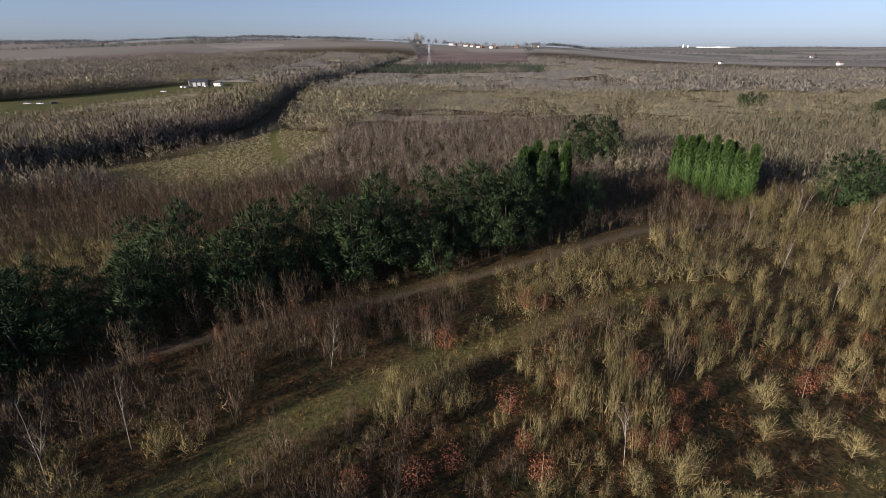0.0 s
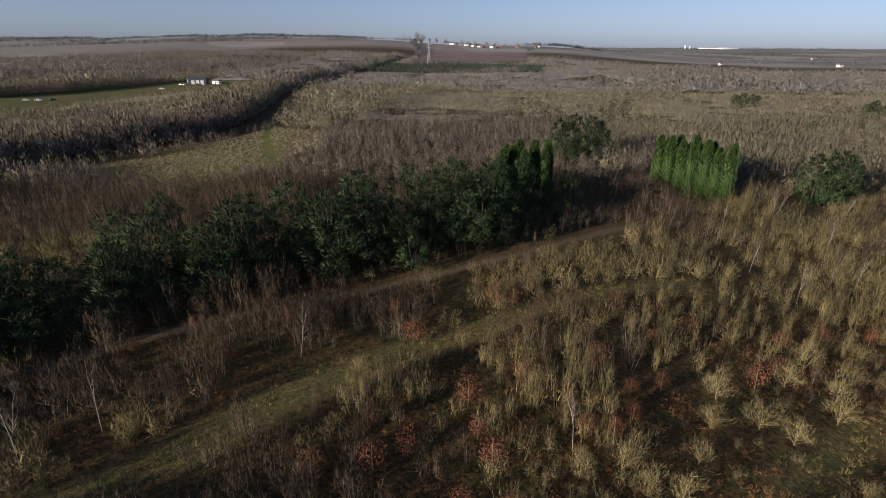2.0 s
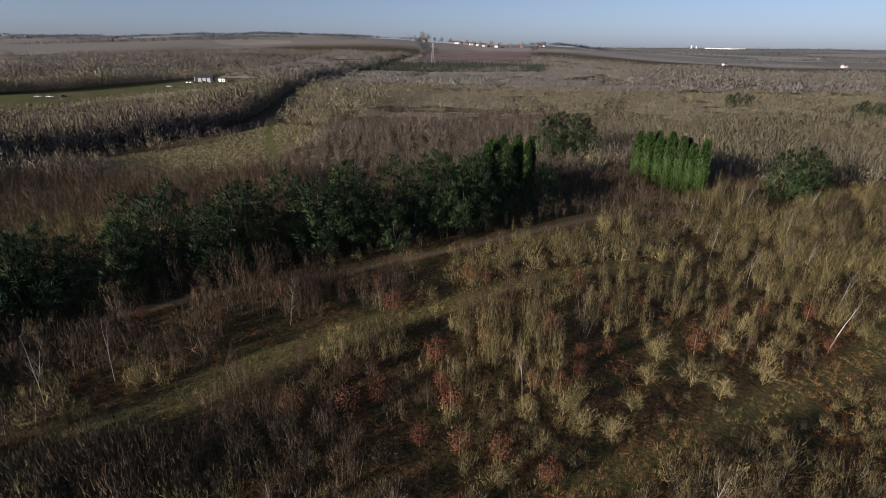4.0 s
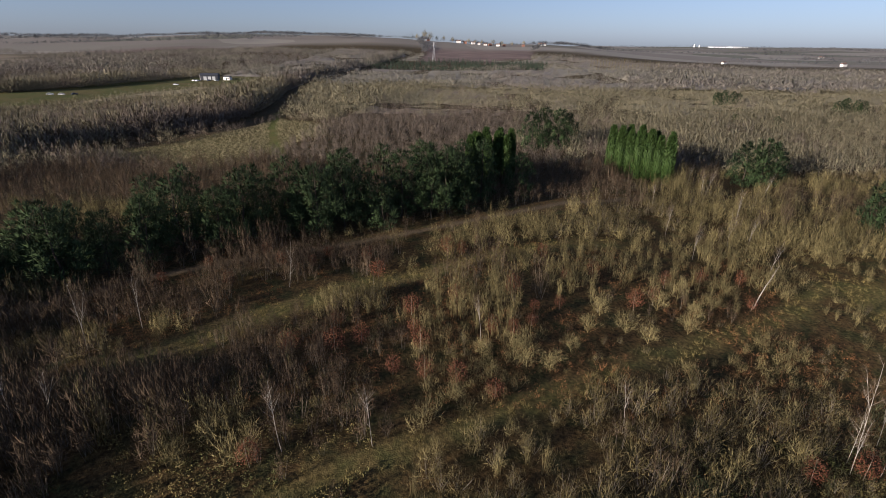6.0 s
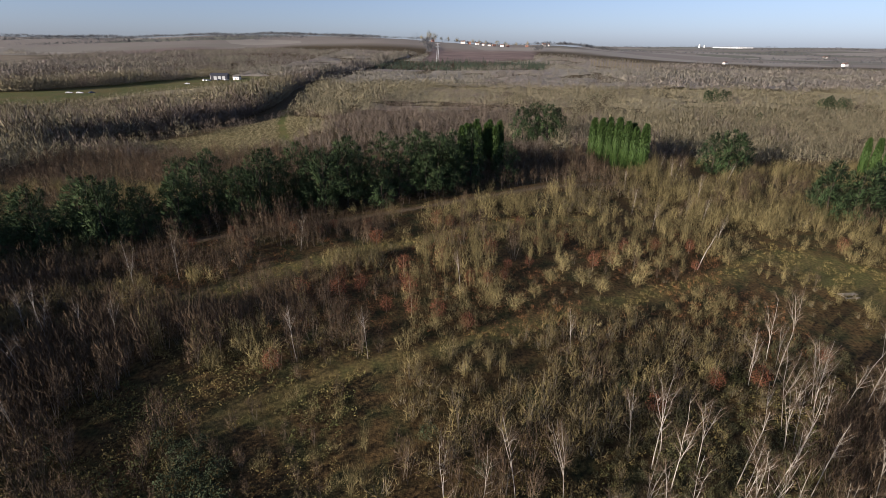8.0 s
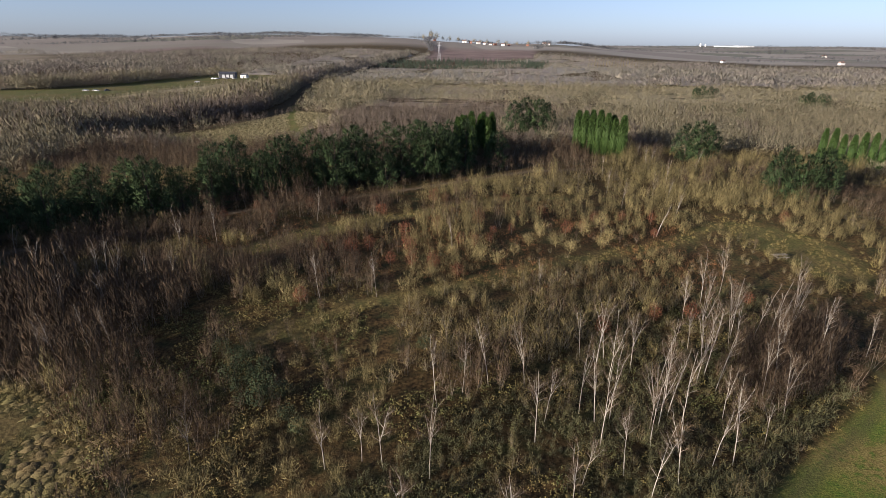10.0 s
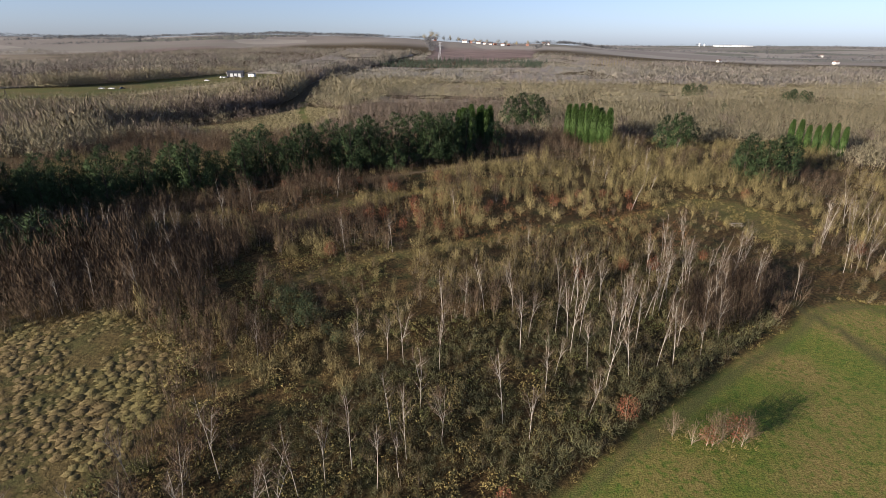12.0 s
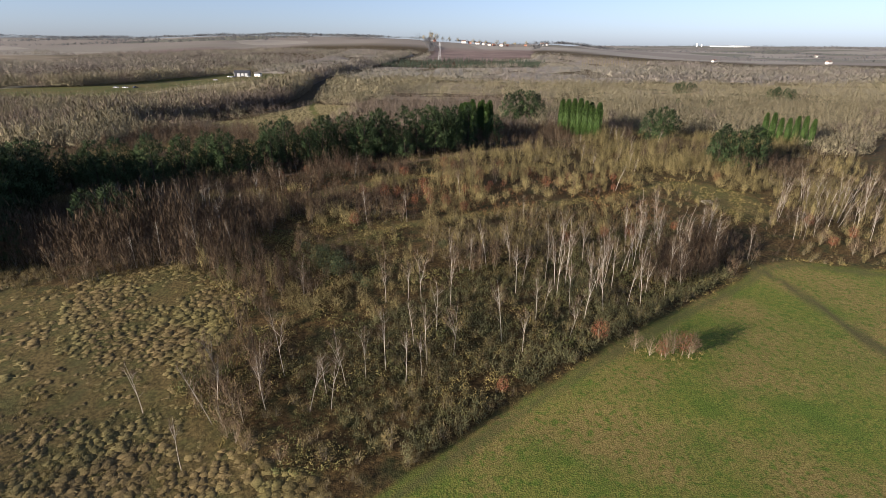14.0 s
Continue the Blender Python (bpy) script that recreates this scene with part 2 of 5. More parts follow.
CART_TRACK = [(-580, 770), (-640, 830), (-720, 905), (-900, 960), (-1300, 990)]
STRIP_EDGE = [(-470, 320), (-320, 365), (-302, 405), (-283, 460), (-252, 522), (-236, 560)]
CLEAR_PATH = [(-48, 155), (-58, 180), (-72, 219), (-86, 272)]
OLIVE = [(-78, 250), (-44, 226), (-30, 290), (-17, 363), (37, 460), (60, 640), (-60, 640), (-104, 560), (-108, 470), (-98, 390), (-82, 300)]
BELT = [(-150, 715), (-40, 690), (120, 650), (165, 860), (60, 905), (-52, 892), (-110, 880)]
# outline of pines added out of view on the left, to shade the thicket
SHADE_PINES = [(-128, -26), (-89, -24), (-84, 4), (-87, 16), (-92, 32), (-128, 32)]
VALE = [(-133, 150), (-121, 178), (-104, 195), (-93, 220), (-88, 254), (-97, 318), (-112, 400), (-121, 496), (-116, 565), (-92, 900), (-62, 1100), (-80, 1350), (-84, 1470)]

YS = [-1500, -60, -40, -20, 0, 20, 40, 60, 110, 160, 260, 420, 600, 850, 1100, 1500, 1900, 2500, 3400, 4600]
MID = [-4, -3.4, -2.8, -0.2, 2.2, 4.2, 4.8, 5.2, 6.6, 7.0, 6.5, 7, 9, 13, 21.5, 39, 41, 38, 36, 34]
LEFT = [-6, -3.0, -1.6, -0.2, 1.4, 2.8, 3.6, 4.2, 4.2, 3.2, 2.6, 6, 11, 18, 27, 42, 56, 58, 50, 45]
RIGHT = [-4, -3.8, -3.2, -2.6, -1.8, -0.2, 1.6, 3.0, 6.4, 7.4, 7.6, 8, 9, 10, 9, 8, 12, 25, 38, 40]


def height(x, y):
    """The lie of the land."""
    x, y = np.asarray(x, float), np.asarray(y, float)
    a = x / (np.abs(y) + 110)
    m, lf, r = np.interp(y, YS, MID), np.interp(y, YS, LEFT), np.interp(y, YS, RIGHT)
    wl, wr = ease(-a, 0.05, 0.5), ease(a, 0.12, 0.5)
    z = m + (lf - m) * wl + (r - m) * wr
    z = z + 22 * np.exp(-((x + 480) / 420) ** 2 - ((y - 1850) / 480) ** 2) + 8 * np.exp(-((x + 170) / 150) ** 2 - ((y - 1420) / 260) ** 2)
    far = ease(np.hypot(x, y), 100, 900)
    z = z + (lattice(x, y, 22, 3) - 0.5) * 0.9 + (lattice(x, y, 160, 5) - 0.5) * (1.0 + 7.0 * far)
    return z


# ---------------------------------------------------------------- building helpers
def mesh_of(name, tris, materials, index=None, tint=None, normals=None):
    """A mesh from an array of triangles (n, 3, 3), with corner normals where given."""
    me = bpy.data.meshes.new(name)
    k = len(tris)
    me.vertices.add(3 * k)
    me.vertices.foreach_set("co", np.ascontiguousarray(tris, np.float32).ravel())
    me.loops.add(3 * k)
    me.loops.foreach_set("vertex_index", np.arange(3 * k, dtype=np.int32))
    me.polygons.add(k)
    me.polygons.foreach_set("loop_start", np.arange(0, 3 * k, 3, dtype=np.int32))
    for mt in materials:
        me.materials.append(mt)
    if index is not None:
        me.polygons.foreach_set("material_index", np.ascontiguousarray(index, np.int32))
    if tint is not None:
        at = me.attributes.new("tint", "FLOAT", "POINT")
        at.data.foreach_set("value", np.repeat(np.asarray(tint, np.float32), 3))
    me.update(calc_edges=True)
    if normals is not None:
        me.polygons.foreach_set("use_smooth", np.ones(k, bool))
        me.normals_split_custom_set_from_vertices(np.ascontiguousarray(normals, np.float32).reshape(-1, 3))
    return me


def rounded(piece, soft, mid=0.35):
    """Turns each sliver to face outwards from the crown or its lobe, and gives normals between its own and the crown's."""
    tris, heart = piece if isinstance(piece, tuple) else (piece, None)
    top = tris[:, :, 2].max()
    face = np.cross(tris[:, 1] - tris[:, 0], tris[:, 2] - tris[:, 0])
    face /= np.linalg.norm(face, axis=1)[:, None] + 1e-9
    out = tris - (np.array([0, 0, mid * top]) if heart is None else heart[:, None])
    out[:, :, 2] *= 0.7
    out /= np.linalg.norm(out, axis=2)[:, :, None] + 1e-9
    back = (face * out.mean(1)).sum(1) < 0
    tris, face, out = tris.copy(), np.where(back[:, None], -face, face), out.copy()
    tris[back], out[back] = tris[back][:, [0, 2, 1]], out[back][:, [0, 2, 1]]
    n = soft * out + (1 - soft) * face[:, None]
    return tris, n / (np.linalg.norm(n, axis=2)[:, :, None] + 1e-9)


def part(name, mesh, parent, label=""):
    ob = new(name, mesh)
    ob.parent = parent
    return tagged(ob, label) if label else ob


def tube(points, radii, sides=5):
    """A tapered tube along points, as triangles."""
    p, r = np.asarray(points, float), np.asarray(radii, float)
    d = np.gradient(p, axis=0)
    d /= np.linalg.norm(d, axis=1)[:, None] + 1e-9
    ref = np.where(np.abs(d[:, 2:3]) > 0.9, [[1.0, 0, 0]], [[0, 0, 1.0]])
    u = np.cross(d, ref)
    u /= np.linalg.norm(u, axis=1)[:, None]
    v = np.cross(d, u)
    a = np.arange(sides) * 2 * math.pi / sides
    ring = p[:, None] + r[:, None, None] * (np.cos(a)[None, :, None] * u[:, None] + np.sin(a)[None, :, None] * v[:, None])
    nxt = np.roll(ring, -1, axis=1)
    A, B, C, D = ring[:-1], nxt[:-1], nxt[1:], ring[1:]
    return np.concatenate([np.stack([A, B, C], 2).reshape(-1, 3, 3), np.stack([A, C, D], 2).reshape(-1, 3, 3)])


def blades(root, way, length, width, rng):
    """One thin triangle for each root, along way."""
    root, way = np.asarray(root, float), np.asarray(way, float)
    way = way / (np.linalg.norm(way, axis=1)[:, None] + 1e-9)
    side = np.cross(way, rng.normal(size=way.shape))
    side /= np.linalg.norm(side, axis=1)[:, None] + 1e-9
    w = (np.asarray(width) * np.ones(len(root)))[:, None] * 0.5
    L = (np.asarray(length) * np.ones(len(root)))[:, None]
    return np.stack([root - side * w, root + side * w, root + way * L], 1)


def unit(rng, n, up=0.0):
    v = rng.normal(size=(n, 3))
    v /= np.linalg.norm(v, axis=1)[:, None]
    v[:, 2] += up
    return v / np.linalg.norm(v, axis=1)[:, None]


def bare_tree(rng, h, r0, limbs, twigs, spread, rise, low=0.3, tw=0.035, tl=1.1, sides=5, lean=0.05, stems=1, flare=0.0, slim=False):
    """A leafless tree: stems and limbs as tubes, twigs as slivers. Returns wood and twig triangles."""
    wood, fine = [], []
    for s in range(stems):
        az = rng.uniform(0, 6.28)
        out = np.array([math.cos(az), math.sin(az), 0]) * (flare * rng.uniform(0.5, 1.2) + lean * rng.uniform(0, 1))
        hs = h * rng.uniform(0.75, 1.0) if stems > 1 else h
        f = np.linspace(0, 1, 3 if slim else 5)
        trunk = f[:, None] * np.array([0, 0, hs * 0.95]) + (f ** 1.2)[:, None] * out * hs
        trunk[1:-1, :2] += rng.normal(scale=0.012 * hs, size=(len(f) - 2, 2))
        trunk[0, 2] = -0.3
        wood.append(tube(trunk, r0 * (1.05 - f * 0.9), sides))
        n = max(2, limbs // stems)
        for i in range(n):
            fb = low + (0.97 - low) * (i + rng.uniform(0, 1)) / n
            b0 = np.array([np.interp(fb, f, trunk[:, k]) for k in range(3)])
            a = rng.uniform(0, 6.28)
            length = spread * (1.15 - 0.75 * fb) * rng.uniform(0.7, 1.25)
            e = rise + 0.35 * fb + rng.uniform(-0.2, 0.2)
            way = np.array([math.cos(a) * math.cos(e), math.sin(a) * math.cos(e), math.sin(e)])
            b1 = b0 + way * length * 0.55
            b2 = b0 + way * length + np.array([0, 0, 0.18 * length]) + rng.normal(scale=0.05 * length, size=3)
            rb = r0 * (0.5 - 0.35 * fb)
            if slim:
                wood.append(blades(b0[None], (b2 - b0)[None], np.linalg.norm(b2 - b0), 2.2 * rb, rng))
            else:
                wood.append(tube([b0, b1, b2], [rb, rb * 0.7, rb * 0.25], 3))
            k = max(2, twigs // (n * stems))
            g = rng.uniform(0.25, 1.0, k)
            roots = np.where(g[:, None] < 0.55, b0 + (b1 - b0) * (g / 0.55)[:, None], b1 + (b2 - b1) * ((g - 0.55) / 0.45)[:, None])
            fine.append(blades(roots, way * 0.9 + unit(rng, k, 0.35), tl * rng.uniform(0.5, 1.3, k), tw * rng.uniform(0.7, 1.4, k), rng))
    return np.concatenate(wood), np.concatenate(fine)


def dome_tree(rng, h, spread, mains, fines, tw, tl, r0=0.05, low=0.25, sides=3):
    """A leafless tree or shrub whose limbs end on an uneven dome. Returns wood and twig triangles."""
    f = np.linspace(0, 1, 3)
    trunk = np.stack([rng.normal(scale=0.02 * h, size=3) * f, rng.normal(scale=0.02 * h, size=3) * f, -0.3 + f * (0.62 * h + 0.3)], 1)
    wood, fine = [tube(trunk, r0 * (1.1 - 0.7 * f), sides)], []
    lobe = rng.uniform(0, 6.28, 3)
    for i in range(mains):
        az = i * 2.399 + rng.uniform(-0.6, 0.6)
        el = math.asin(min(0.99, (i + rng.uniform(0.2, 1)) / mains)) if i else 1.4
        rr = (1 + 0.24 * math.sin(2 * az + lobe[0]) + 0.15 * math.sin(3 * az + lobe[1] + 2 * el)) * rng.uniform(0.78, 1.08)
        tip = np.array([math.cos(az) * math.cos(el) * spread * rr, math.sin(az) * math.cos(el) * spread * rr, (0.42 + 0.55 * math.sin(el) * min(rr, 1.08)) * h])
        g = low + (0.6 - low) * rng.uniform(0, 1) * math.sin(el) ** 0.5
        root = np.array([0, 0, g * h])
        wood.append(blades(root[None], (tip - root)[None], np.linalg.norm(tip - root), 1.1 * r0, rng))
        k = max(2, fines // mains)
        q = rng.uniform(0.3, 1.0, k)[:, None] ** 0.8
        roots = root + (tip - root) * q + rng.normal(scale=0.10 * spread, size=(k, 3))
        way = (tip - root) / np.linalg.norm(tip - root)
        fine.append(blades(roots, way + 0.85 * unit(rng, k, 0.3), tl * rng.uniform(0.4, 1.2, k), tw * rng.uniform(0.7, 1.4, k), rng))
    return np.concatenate(wood), np.concatenate(fine)


def leaves(rng, h, spread, n, size):
    """A cloud of small leaf triangles round a young tree."""
    d = unit(rng, n)
    c = d * rng.uniform(0.35, 1.0, (n, 1)) ** 0.6 * np.array([spread, spread, h * 0.42]) + np.array([0, 0, h * 0.56])
    c += rng.normal(scale=0.12 * spread, size=c.shape)
    return blades(c, unit(rng, n), size * rng.uniform(0.7, 1.5, n), size * rng.uniform(0.6, 1.1, n), rng)


def tuft_ball(rng, centre, r, k, up=0.4, width=0.3):
    return blades(np.repeat(centre[None] - np.array([0, 0, 0.1 * r]), k, 0), unit(rng, k, up), r * rng.uniform(0.6, 1.15, k), r * width, rng)


def lumpy(rng, h, spread, base, rings, seg, prof, rough):
    """A closed, uneven crown of triangles round the z axis."""
    p = rng.uniform(0, 6.28, 4)
    u = np.linspace(0, 1, rings)
    a = np.arange(seg) * 2 * math.pi / seg
    U, A = np.meshgrid(u, a, indexing="ij")
    r = spread * prof(U) * (1 + rough * np.sin(3 * A + p[0] + 5 * U) + rough * np.sin(11 * U + 2 * A + p[1]) + 0.5 * rough * np.sin(5 * A - 9 * U + p[2])) * (1 + rng.normal(scale=0.5 * rough, size=U.shape))
    ring = np.stack([np.cos(A) * r, np.sin(A) * r, h * (base + (1 - base) * U)], -1)
    nxt = np.roll(ring, -1, axis=1)
    P, Q, R, S = ring[:-1], nxt[:-1], nxt[1:], ring[1:]
    return np.concatenate([np.stack([P, Q, R], 2).reshape(-1, 3, 3), np.stack([P, R, S], 2).reshape(-1, 3, 3)])


def crown_profile(u):
    return (0.6 + 0.4 * np.clip(u / 0.4, 0, 1)) * np.sqrt(np.clip(1 - u ** 2.4, 0, 1)) + 0.03


def on_skin(rng, shell, k):
    """k places spread evenly over a skin of triangles."""
    area = np.linalg.norm(np.cross(shell[:, 1] - shell[:, 0], shell[:, 2] - shell[:, 0]), axis=1)
    pick = rng.choice(len(shell), k, p=area / area.sum())
    return (shell[pick] * rng.dirichlet((1, 1, 1), k)[:, :, None]).sum(1)


def lobed_tree(rng, h, spread, lobes, fines, tw, tl, base=0.0, thick=18, wide=0.2, fan=9, r0=0.03, up=0.5):
    """A leafless tree or shrub: a fan of stems, close sprays inside, and fine twigs over uneven lobes. Returns wood and twig triangles."""
    wood, fine, hearts = [], [], []
    for i in range(lobes):
        a = i * 2.399 + rng.uniform(-0.6, 0.6)
        q = 0.1 if i == 0 else rng.uniform(0.38, 0.66)
        hh = h * (1.0 if i == 0 else rng.uniform(0.58, 0.93))
        rr = spread * (rng.uniform(0.52, 0.64) if i == 0 else rng.uniform(0.36, 0.52))
        off = np.array([math.cos(a) * q * spread, math.sin(a) * q * spread, 0])
        heart = off + np.array([0, 0, hh * (base + 0.3 * (1 - base))])
        shell = lumpy(rng, hh * 0.95, rr * 0.95, base, 5, 7, crown_profile, 0.17) + off
        for k, lo, hi, w, long in ((max(4, fines // lobes), 0.62, 1.02, tw, tl), (thick // lobes, 0.25, 0.72, wide, 1.3 * tl)):
            if not k:
                continue
            skin = on_skin(rng, shell, k)
            deep = rng.uniform(lo, hi, (k, 1))
            root = np.array([off[0], off[1], 0]) * (1 - deep) + skin * deep
            root[:, 2] = heart[2] + (skin[:, 2] - heart[2]) * (0.4 + 0.6 * deep[:, 0])
            out = skin - heart
            out /= np.linalg.norm(out, axis=1)[:, None] + 1e-9
            way = 0.7 * out + np.array([0, 0, up]) + 0.65 * unit(rng, k)
            way /= np.linalg.norm(way, axis=1)[:, None] + 1e-9
            fine.append(blades(root - 0.3 * long * way, way, long * rng.uniform(0.5, 1.25, k), w * rng.uniform(0.6, 1.4, k), rng))
            hearts.append(np.repeat(0.65 * heart[None], k, 0))
        n = max(1, fan // lobes)
        tip = on_skin(rng, shell[shell[:, :, 2].mean(1) > 0.45 * hh], n)
        foot = np.stack([off[0] * 0.35 + rng.normal(scale=0.07 * spread, size=n), off[1] * 0.35 + rng.normal(scale=0.07 * spread, size=n), np.full(n, -0.1)], 1)
        axis = tip - foot
        for j in range(2):
            wood.append(blades(foot, axis, np.linalg.norm(axis, axis=1), 2.2 * r0 * rng.uniform(0.7, 1.2, n), rng))
    return np.concatenate(wood), (np.concatenate(fine), np.concatenate(hearts))


def pine_profile(u):
    return (0.74 + 0.26 * np.clip(u / 0.3, 0, 1)) * np.clip(1 - u ** 2.8, 0, 1) ** 0.62 + 0.03


def pine_tree(rng, h, spread, clumps, k=22, base=0.12):
    """A pine: trunk, limbs, and rounded clumps of needle sprays in uneven tiers."""
    f = np.linspace(0, 1, 6)
    trunk = f[:, None] * np.array([0, 0, h * 0.96])
    trunk[0, 2] = -0.3
    trunk[1:-1, :2] += rng.normal(scale=0.012 * h, size=(4, 2))
    wood, green, hearts = [tube(trunk, 0.015 * h * (1.05 - 0.95 * f), 5)], [], []
    p1, p2 = rng.uniform(0, 6.28, 2)
    for i in range(clumps):
        u = (i + rng.uniform()) / clumps
        u = 1 - (1 - u) ** 0.8
        a = i * 2.399 + rng.uniform(-0.5, 0.5)
        tier = 0.5 + 0.5 * math.sin(22 * u + p2 + 1.8 * math.sin(2 * a + p1))
        r = spread * float(pine_profile(u)) * (0.7 + 0.3 * tier + rng.uniform(-0.1, 0.1)) * (0.45 if i % 5 == 4 else 1.0)
        size = rng.uniform(0.6, 1.15) * (1.1 - 0.4 * u) * spread / 3.9
        z = h * (base + (0.95 - base) * u) + 0.08 * r
        c = np.array([math.cos(a) * r, math.sin(a) * r, z])
        if i % 3 == 0:
            root = np.array([0, 0, z - 0.3 * r])
            wood.append(blades(root[None], (c - root)[None], np.linalg.norm(c - root), 0.1, rng))
        out = np.array([math.cos(a), math.sin(a), 0])
        d = unit(rng, k, 0.2) * rng.uniform(0.2, 1.0, (k, 1)) ** 0.5
        way = d + out * 0.35 + np.array([0, 0, 0.7]) + 0.5 * unit(rng, k)
        green.append(blades(c + d * np.array([size, size, 0.75 * size]), way, rng.uniform(0.4, 0.95, k), np.clip(0.30 - 0.24 * np.linalg.norm(d, axis=1), 0.06, 0.3) * rng.uniform(0.8, 1.3, k), rng))
        hearts.append(np.repeat((0.85 * c + np.array([0, 0, -0.25 * size]))[None], k, 0))
    return np.concatenate(wood), (np.concatenate(green), np.concatenate(hearts))


def cypress(rng, h, r, n):
    """A columnar cypress: a dense skin of rising sprays round a trunk."""
    f = rng.uniform(0, 1, n) ** 0.9
    prof = (np.clip(f / 0.12, 0, 1) * 0.2 + 0.8) * np.sqrt(np.clip(1 - f ** 3.2, 0.004, 1))
    a = rng.uniform(0, 6.28, n)
    flute = 0.90 + 0.10 * np.sin(a * 5 + f * 4) + rng.normal(scale=0.06, size=n)
    rr = r * prof * flute
    root = np.stack([np.cos(a) * rr, np.sin(a) * rr, 0.3 + f * h * 0.95], 1)
    way = np.stack([np.cos(a) * 0.55, np.sin(a) * 0.55, np.ones(n)], 1) + rng.normal(scale=0.3, size=(n, 3))
    green = blades(root, way, rng.uniform(0.5, 1.0, n), rng.uniform(0.16, 0.34, n), rng)
    g = np.linspace(0, 1, 8)
    core = tube(np.stack([0 * g, 0 * g, 0.2 + g * h * 0.93], 1), r * 0.82 * np.sqrt(np.clip(1 - g ** 3.2, 0.003, 1)), 9)
    wood = tube([[0, 0, -0.3], [0, 0, h * 0.5], [0, 0, h * 0.9]], [0.2, 0.14, 0.03], 6)
    return wood, np.concatenate([green, core])


def tussock(rng, r, h, k):
    a = rng.uniform(0, 6.28, k)
    root = np.stack([np.cos(a), np.sin(a), 0 * a], 1) * r * rng.uniform(0.1, 0.6, (k, 1))
    way = np.stack([np.cos(a) * 0.7, np.sin(a) * 0.7, np.ones(k)], 1) + rng.normal(scale=0.35, size=(k, 3))
    return blades(root, way, h * rng.uniform(0.7, 1.3, k), r * 0.065, rng)


def grass_clump(rng, r, h, k):
    """A low rounded clump of dead grass with blades arching over it."""
    mound = lumpy(rng, h, r, -0.35, 4, 8, lambda u: np.clip(1 - u ** 2.2, 0, 1) ** 0.7 + 0.02, 0.22)
    a, q = rng.uniform(0, 6.28, k), np.sqrt(rng.uniform(0, 1.1, k))
    root = np.stack([np.cos(a) * q * r, np.sin(a) * q * r, h * np.clip(0.95 - 0.8 * q, 0, 1)], 1)
    way = np.stack([np.cos(a), np.sin(a), rng.uniform(0.1, 1.4, k)], 1) + rng.normal(scale=0.4, size=(k, 3))
    return np.concatenate([mound, blades(root, way, r * rng.uniform(0.25, 0.55, k), r * 0.09, rng)])


def forked_birch(rng, h, r0, limbs, twigs, tl=1.2, tw=0.026):
    """A birch whose white stem parts into rising, wavering limbs."""
    wood, fine = [], []

    def shoot(start, way, length, r, n, level):
        f = np.linspace(0, 1, n)
        bend = rng.normal(scale=0.05, size=3) * length
        bend[2] = abs(bend[2])
        pts = start + way * length * f[:, None] + bend * (f ** 2)[:, None] + rng.normal(scale=0.010 * length, size=(n, 3)) * f[:, None]
        wood.append(tube(pts, r * (1.0 - 0.78 * f), 4 if level < 2 else 3))
        return pts
    lean = rng.normal(scale=0.07, size=3)
    lean[2] = 1.0
    stem = shoot(np.array([0, 0, -0.3]), lean, h * rng.uniform(0.88, 1.0), r0, 6, 0)
    tips = [stem]
    for i in range(int(rng.integers(1, 4))):
        g = rng.uniform(0.35, 0.6)
        b0 = np.array([np.interp(g * 5, range(6), stem[:, c]) for c in range(3)])
        a = rng.uniform(0, 6.28)
        tips.append(shoot(b0, np.array([math.cos(a) * 0.26, math.sin(a) * 0.26, 0.95]), h * (0.93 - g) * rng.uniform(0.75, 1.0), r0 * 0.75, 5, 1))
    for line in tips:
        n = len(line) - 1
        for i in range(max(3, limbs // len(tips))):
            g = rng.uniform(0.32 if line is stem else 0.15, 0.97)
            b0 = np.array([np.interp(g * n, range(n + 1), line[:, c]) for c in range(3)])
            a, length = rng.uniform(0, 6.28), rng.uniform(0.9, 2.3) * (1.15 - 0.55 * g)
            way = np.array([math.cos(a) * 0.62, math.sin(a) * 0.62, 0.78])
            limb = shoot(b0, way, length, r0 * (0.55 - 0.28 * g), 3, 2)
            k = max(3, twigs // limbs)
            q = rng.uniform(0.2, 1, k)[:, None]
            fine.append(blades(limb[0] + (limb[-1] - limb[0]) * q, way * 0.9 + 0.8 * unit(rng, k, 0.2), tl * rng.uniform(0.4, 1.2, k), tw * rng.uniform(0.7, 1.4, k), rng))
    return np.concatenate(wood), np.concatenate(fine)


